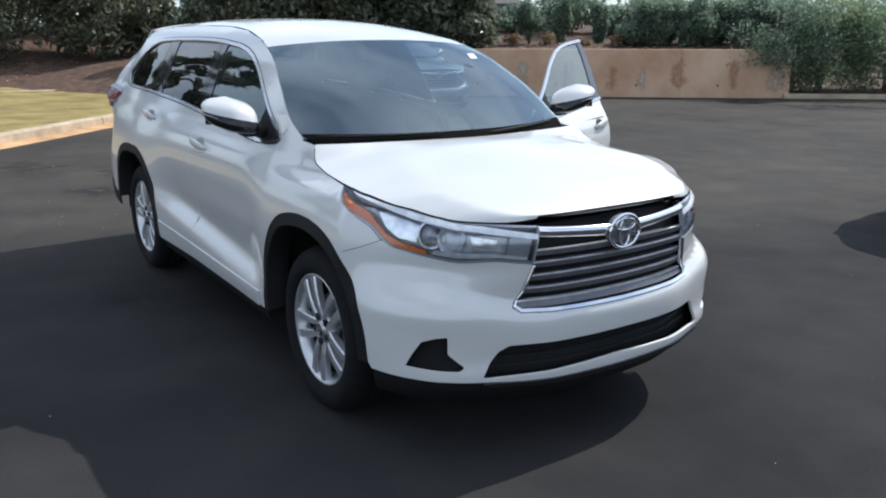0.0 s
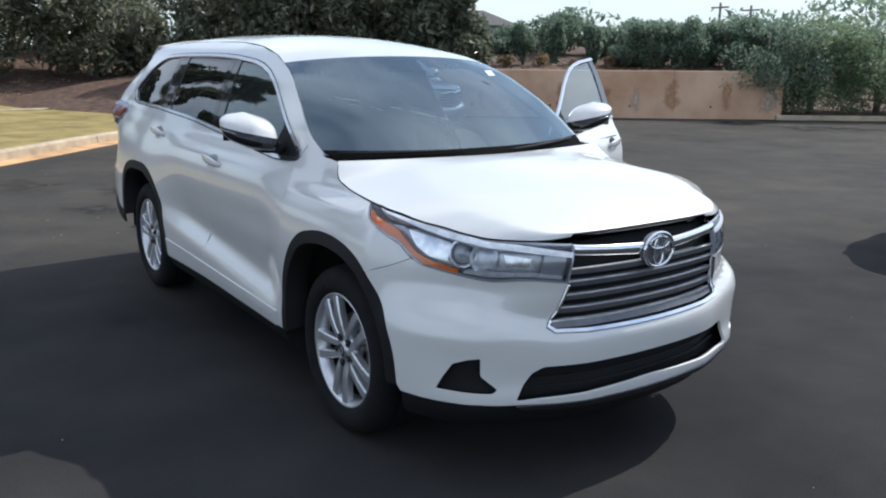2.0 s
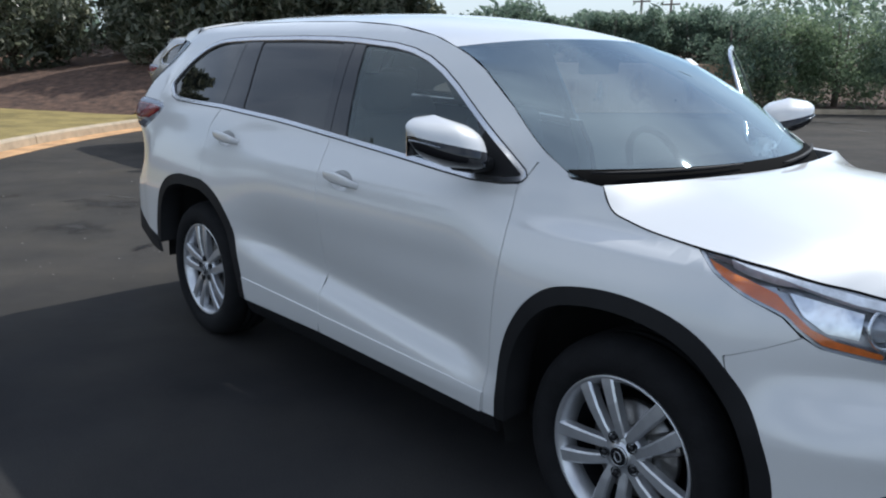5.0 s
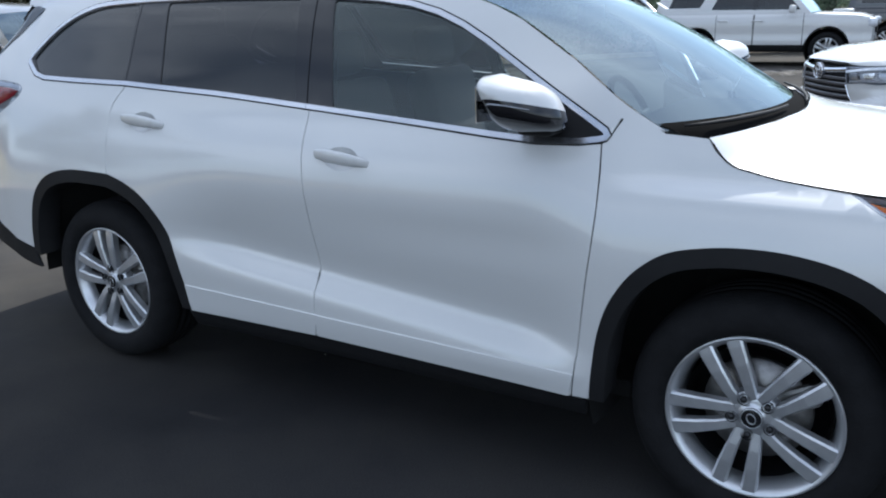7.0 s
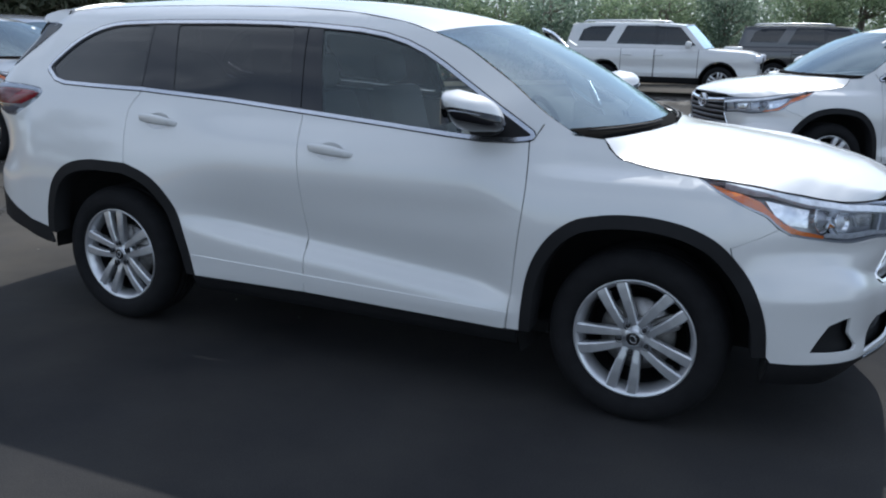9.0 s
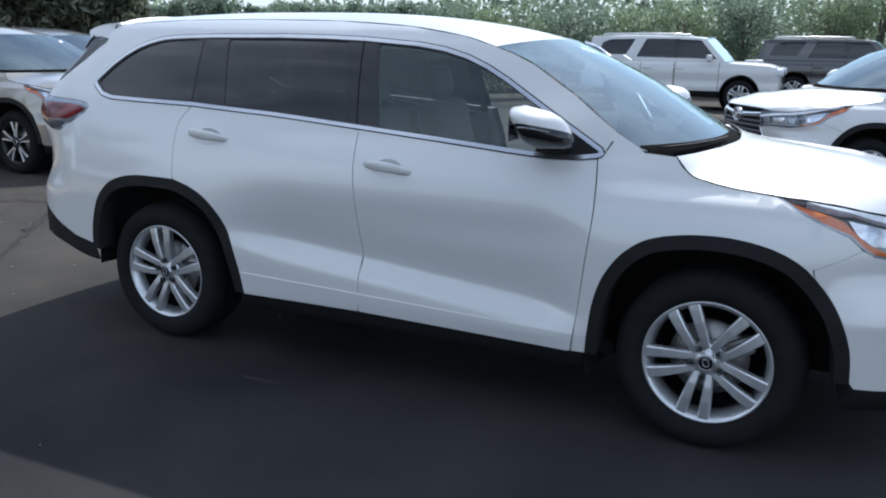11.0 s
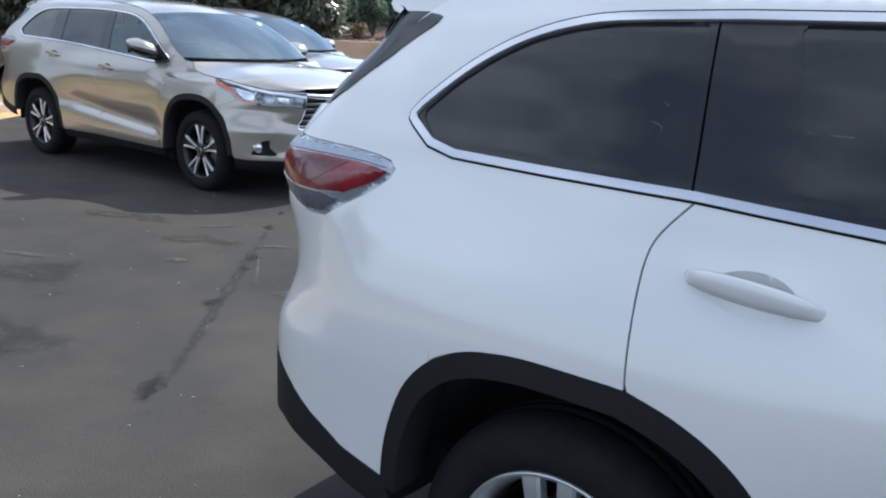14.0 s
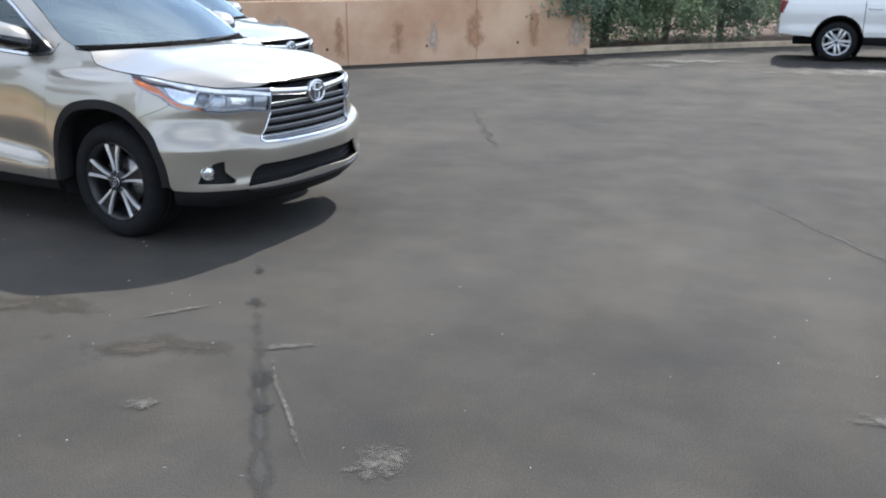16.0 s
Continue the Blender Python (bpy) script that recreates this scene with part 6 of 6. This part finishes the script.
# ---- marks and litter on the asphalt
def stain(name, color, rough, scale):
    """A thin film on the ground whose ragged edge fades out."""
    m = bpy.data.materials.new(name)
    m.use_nodes = True
    n, l = m.node_tree.nodes, m.node_tree.links
    b, o = n["Principled BSDF"], n["Material Output"]
    b.inputs["Roughness"].default_value, b.inputs["IOR"].default_value = rough, 1.3
    t, c, a, r, x, v, k = (n.new(q) for q in ("ShaderNodeTexNoise", "ShaderNodeTexCoord", "ShaderNodeAttribute", "ShaderNodeMapRange", "ShaderNodeMixShader", "ShaderNodeBsdfTransparent", "ShaderNodeMath"))
    ramp = n.new("ShaderNodeValToRGB")
    ramp.color_ramp.elements[0].color, ramp.color_ramp.elements[1].color = (*[q * .75 for q in color], 1), (*[q * 1.25 for q in color], 1)
    a.attribute_name = "fade"
    t.inputs["Scale"].default_value, t.inputs["Detail"].default_value, t.inputs["Roughness"].default_value = scale, 9, .7
    l.new(c.outputs["Object"], t.inputs["Vector"])
    l.new(t.outputs["Fac"], ramp.inputs["Fac"])
    l.new(ramp.outputs["Color"], b.inputs["Base Color"])
    k.operation = "MULTIPLY_ADD"
    l.new(t.outputs["Fac"], k.inputs[0])
    k.inputs[1].default_value = 2.2
    l.new(a.outputs["Fac"], k.inputs[2])
    l.new(k.outputs[0], r.inputs["Value"])
    r.inputs["From Min"].default_value, r.inputs["From Max"].default_value, r.inputs["To Max"].default_value = 1.45, 2.15, .9
    l.new(r.outputs["Result"], x.inputs["Fac"])
    l.new(v.outputs["BSDF"], x.inputs[1])
    l.new(b.outputs["BSDF"], x.inputs[2])
    l.new(x.outputs["Shader"], o.inputs["Surface"])
    return m


TARFILM = stain("dark_tar_film", (.013, .013, .014), .7, 16)
SCUFFFILM = stain("pale_scuff_film", (.098, .091, .081), .9, 26)
DAMP = stain("dark_stain_film", (.037, .0345, .032), .85, 3.5)
WETFILM = stain("wet_film", (.012, .012, .013), .5, 1.4)
JOINTFILM = stain("joint_film", (.040, .0385, .036), .8, 5)
CLAYFILM = stain("brown_clay_film", (.050, .043, .035), .9, 4.5)


def mark(name, path, widths, mat, label, seed, z=.004, swing=.25):
    """A flat, soft-edged patch along a path."""
    r = np.random.default_rng(seed)
    p = [Vector((*q, 0)) for q in path]
    pts = []
    for i in range(len(p) - 1):
        k = max(3, int((p[i + 1] - p[i]).length / .06))
        pts += [(p[i] + (p[i + 1] - p[i]) * j / k, widths[i] + (widths[i + 1] - widths[i]) * j / k) for j in range(k)]
    pts.append((p[-1], widths[-1]))
    v, f, fade = [], [], []
    last = len(pts) - 1
    for i, (q, w) in enumerate(pts):
        t = (pts[min(i + 1, last)][0] - pts[max(i - 1, 0)][0]).normalized()
        nn = Vector((-t.y, t.x, 0))
        sway = swing * w * math.sin(i * .7 + seed) + r.normal() * w * .06
        for o in (-1.4, -.7, 0, .7, 1.4):
            u = q + nn * (w * o + sway)
            v.append((u.x, u.y, z + lot(u.y)))
            fade.append((1 - abs(o) / 1.4) * min(1, 2.5 * i / last, 2.5 * (last - i) / last))
    f = [(5 * i + j, 5 * i + j + 1, 5 * i + j + 6, 5 * i + j + 5) for i in range(last) for j in range(4)]
    me = mesh_of(name, v, f, mat, smooth=False)
    me.attributes.new("fade", "FLOAT", "POINT").data.foreach_set("value", fade)
    return tagged(new(name, me), label, "asphalt mark", "", "structure")


for i, (a, b, w) in enumerate([((-7.25, 2.50), (-7.08, 2.27), .035), ((-6.94, 2.06), (-6.80, 1.88), .05), ((-6.36, 1.38), (-6.22, 1.20), .065), ((-6.18, 1.15), (-6.08, 1.03), .05), ((-5.80, .62), (-5.66, .44), .07), ((-5.16, -.18), (-4.86, -.55), .07)]):
    mark("tar_mark", [a, ((a[0] + b[0]) / 2, (a[1] + b[1]) / 2), b], [w * .7, w, w * .8], TARFILM, "dark tar blot along the asphalt joint", 10 + i, .005)
mark("asphalt_joint", [(-7.22, 2.47), (-6.85, 1.96), (-6.30, 1.30), (-5.77, .63), (-4.5, -.92)], [.032, .042, .045, .042, .04], JOINTFILM, "faint dark joint line in the asphalt", 31, .003, .02)
mark("asphalt_crack", [(-6.52, 1.65), (-6.21, 1.29), (-5.90, .99), (-5.63, .74)], [.010, .016, .014, .010], SCUFFFILM, "pale crack in the asphalt", 32, .006)
mark("asphalt_crack", [(-8.9, 8.9), (-8.58, 8.37), (-8.1, 7.55), (-7.78, 6.97), (-7.4, 6.35), (-6.99, 5.73)], [.03, .05, .04, .06, .04, .03], TARFILM, "dark crack in the asphalt", 33)
mark("asphalt_crack", [(-5.35, 5.65), (-5.11, 5.45), (-4.79, 5.19), (-4.32, 4.57), (-3.98, 4.13), (-3.4, 3.35)], [.02, .03, .03, .035, .03, .02], TARFILM, "dark crack in the asphalt", 34)
for i, (path, ws) in enumerate([([(-6.67, .87), (-6.58, .93), (-6.50, .99)], (.04, .07, .04)), ([(-5.66, .84), (-5.54, .98), (-5.42, 1.12)], (.08, .14, .08)), ([(-6.61, 1.48), (-6.41, 1.59), (-6.18, 1.74)], (.02, .035, .02)), ([(-7.33, 1.47), (-7.15, 1.70), (-6.99, 1.93)], (.02, .03, .02)), ([(-7.6, .2), (-7.3, .35), (-7.1, .45)], (.03, .06, .03)), ([(-4.2, 1.9), (-3.9, 2.1), (-3.7, 2.3)], (.04, .08, .04))]):
    mark("scuff_mark", path, ws, SCUFFFILM, "pale scuffed patch on the asphalt", 40 + i, .007)
for i, (path, w, mt, lb) in enumerate([([(-7.7, -.3), (-7.0, .1), (-6.3, .2)], .35, DAMP, "dark old stain on the asphalt"), ([(-8.6, 1.1), (-7.8, 1.5), (-7.2, 1.6)], .16, CLAYFILM, "brown clay smear on the asphalt"), ([(-7.6, 1.15), (-7.0, 1.3), (-6.4, 1.6)], .13, CLAYFILM, "brown clay smear on the asphalt"),
                                      ([(-9.3, -1.2), (-8.3, -.9), (-7.4, -1.0)], .4, CLAYFILM, "brown clay smear on the asphalt"), ([(-6.6, -.9), (-6.0, -.5), (-5.5, -.45)], .3, DAMP, "dark old stain on the asphalt"), ([(-9.2, 14.2), (-8.2, 15.4), (-7.4, 16.4)], .35, DAMP, "dark old stain on the asphalt")]):
    mark("old_stain", path, [w * .6, w, w * .6], mt, lb, 60 + i, .0025)
for i, (path, ws) in enumerate([([(-10.6, 15.7), (-9.6, 15.0), (-8.7, 14.3)], (.3, .5, .3)), ([(-8.7, 15.6), (-7.4, 15.95), (-6.1, 16.3)], (.3, .5, .35)), ([(-8.3, 14.6), (-7.8, 14.9), (-7.3, 15.3)], (.2, .35, .2))]):
    mark("wet_stain", path, ws, WETFILM, "dark damp patch on the asphalt by the wall's end", 84 + i, .014)
mark("wall_gutter", [(W0.x + .3, W0.y - .2), (-14.0, 11.6), (W1.x + .2, W1.y - .25)], [.10, .12, .10], TARFILM, "thin dark line along the foot of the wall", 81, .005)
APRON = stain("pale_concrete_film", (.20, .185, .165), .9, 2.5)
mark("pale_apron", [(-7.3, 14.5), (-5.9, 14.6), (-3.5, 15.4), (.5, 16.9)], [.3, .65, 1.0, 1.2], APRON, "pale dusty concrete patch before the kerb", 82, .010)


def wall_streak(t, z0, z1, w, mat, seed):
    """A drip stain down the retaining wall's face."""
    r = np.random.default_rng(seed)
    v, fade = [], []
    for i in range(8):
        q = i / 7
        for o in (-1, -.5, 0, .5, 1):
            p = W0 + (W1 - W0) * t + wd * (o * w * (.8 + .4 * q) + r.normal() * .006) - wn_ * .004
            v.append((p.x, p.y, p.z + z1 + (z0 - z1) * q))
            fade.append((1 - abs(o)) * min(1, 3 * q + .25, 3 * (1 - q)))
    me = mesh_of("drip_stain", v, [(5 * i + j, 5 * i + j + 1, 5 * i + j + 6, 5 * i + j + 5) for i in range(7) for j in range(4)], mat, smooth=False)
    me.attributes.new("fade", "FLOAT", "POINT").data.foreach_set("value", fade)
    return part_of("drip_stain", me, wall)


DRIP = stain("brown_drip_film", (.47, .27, .16), .9, 3)
PALE = stain("pale_lime_film", (.52, .44, .36), .9, 4)
r = np.random.default_rng(21)
for i, t in enumerate(np.linspace(.06, .97, 13)):
    t = t + r.uniform(-.02, .02)
    wall_streak(t, r.uniform(.0, .2), r.uniform(.45, 1.1), r.uniform(.12, .42), DRIP if i % 3 else PALE, 300 + i)
for i, t in enumerate((.12, .27, .42, .57, .72, .87)):
    p = W0 + (W1 - W0) * t - wn_ * .001
    bm = bmesh.new()
    bmesh.ops.create_cone(bm, cap_ends=True, segments=14, radius1=.026, radius2=.026, depth=.02, matrix=Matrix.Translation(p + Vector((0, 0, .30))) @ wn_.to_track_quat("Z", "Y").to_matrix().to_4x4())
    part("weep_hole", bm, LINER, wall)

# ---- far roof and poles beyond the hedge
def utility_pole(x, y, h, ends=()):
    root = new("utility_pole")
    root.location = (x, y, 0)
    v, f = tube([(0, 0, -.1), (.02, 0, h * .5), (0, .02, h)], [.14, .12, .09], 10)
    part_of("post", mesh_of("post", v, f, BARK), root, "grey wooden post")
    part("crossarm", box_bm(1.6, .10, .12, (0, 0, h - .35), .01), BARK, root)
    for e in ends:
        p0, p1 = Vector((0, 0, h - .25)), Vector(e) - Vector((x, y, 0))
        v, f = tube([p0 + (p1 - p0) * q - Vector((0, 0, 1.0 * math.sin(math.pi * q))) for q in np.linspace(0, 1, 13)], .022, 5)
        part_of("wire", mesh_of("wire", v, f, DASH), root)
    return tagged(root, "thin wooden utility pole with a crossarm", "utility pole", "utility poles")


utility_pole(-39.7, 23.5, 8.5, [(-52, 12, 8), (-39.6, 50, 7.5)])
utility_pole(-57.0, 33.4, 5.6)
utility_pole(-39.6, 53.0, 5.6)
utility_pole(-38.0, 54.6, 5.4)
house = new("far_building")
house.matrix_basis = Matrix.Translation((-44, 31.5, -.45)) @ Matrix.Rotation(radians(52), 4, "Z")
part("wall", box_bm(7.0, 6.0, 3.9, (0, 0, 1.95)), material("far_grey_render", (.34, .33, .31), .9, vary=.1, scale=2), house, "grey rendered walls")
hv = [(-3.9, -3.4, 3.85), (3.9, -3.4, 3.85), (3.9, 3.4, 3.85), (-3.9, 3.4, 3.85), (-1.6, 0, 4.9), (1.6, 0, 4.9), (-3.9, -3.4, 3.7), (3.9, -3.4, 3.7), (3.9, 3.4, 3.7), (-3.9, 3.4, 3.7)]
part_of("roof", mesh_of("roof", hv, [(0, 1, 5, 4), (1, 2, 5), (2, 3, 4, 5), (3, 0, 4), (6, 7, 1, 0), (7, 8, 2, 1), (8, 9, 3, 2), (9, 6, 0, 3), (9, 8, 7, 6)], material("dark_shingles", (.10, .095, .09), .9, vary=.3, scale=6), smooth=False), house, "dark hipped roof")
tagged(house, "small grey far building with a dark hipped roof", "building")
# litter: pale grit and dry bits
GRIT = material("pale_grit", (.42, .40, .36), .9, vary=.3, scale=40)
r = np.random.default_rng(5)
v, f = [], []
for i in range(120):
    if i < 80:
        x, y = r.uniform(-9.5, -4.0), r.uniform(-2.5, 3)
    else:
        x, y = r.uniform(-6, 3), r.uniform(-4, 4)
    s, a, e = r.uniform(.002, .0045), r.uniform(0, math.pi), r.uniform(1.2, 3.5)
    dx, dy = math.cos(a) * s * e, math.sin(a) * s * e
    wx, wy = -math.sin(a) * s * .7, math.cos(a) * s * .7
    k = len(v)
    v += [(x - dx, y - dy, .002), (x + wx, y + wy, .002), (x + dx, y + dy, .002), (x - wx, y - wy, .002), (x, y, .006)]
    f += [(k, k + 1, k + 4), (k + 1, k + 2, k + 4), (k + 2, k + 3, k + 4), (k + 3, k, k + 4)]
tagged(new("grit", mesh_of("grit", v, f, GRIT, smooth=False)), "pale grit and bits scattered on the asphalt", "grit", "", "stuff")
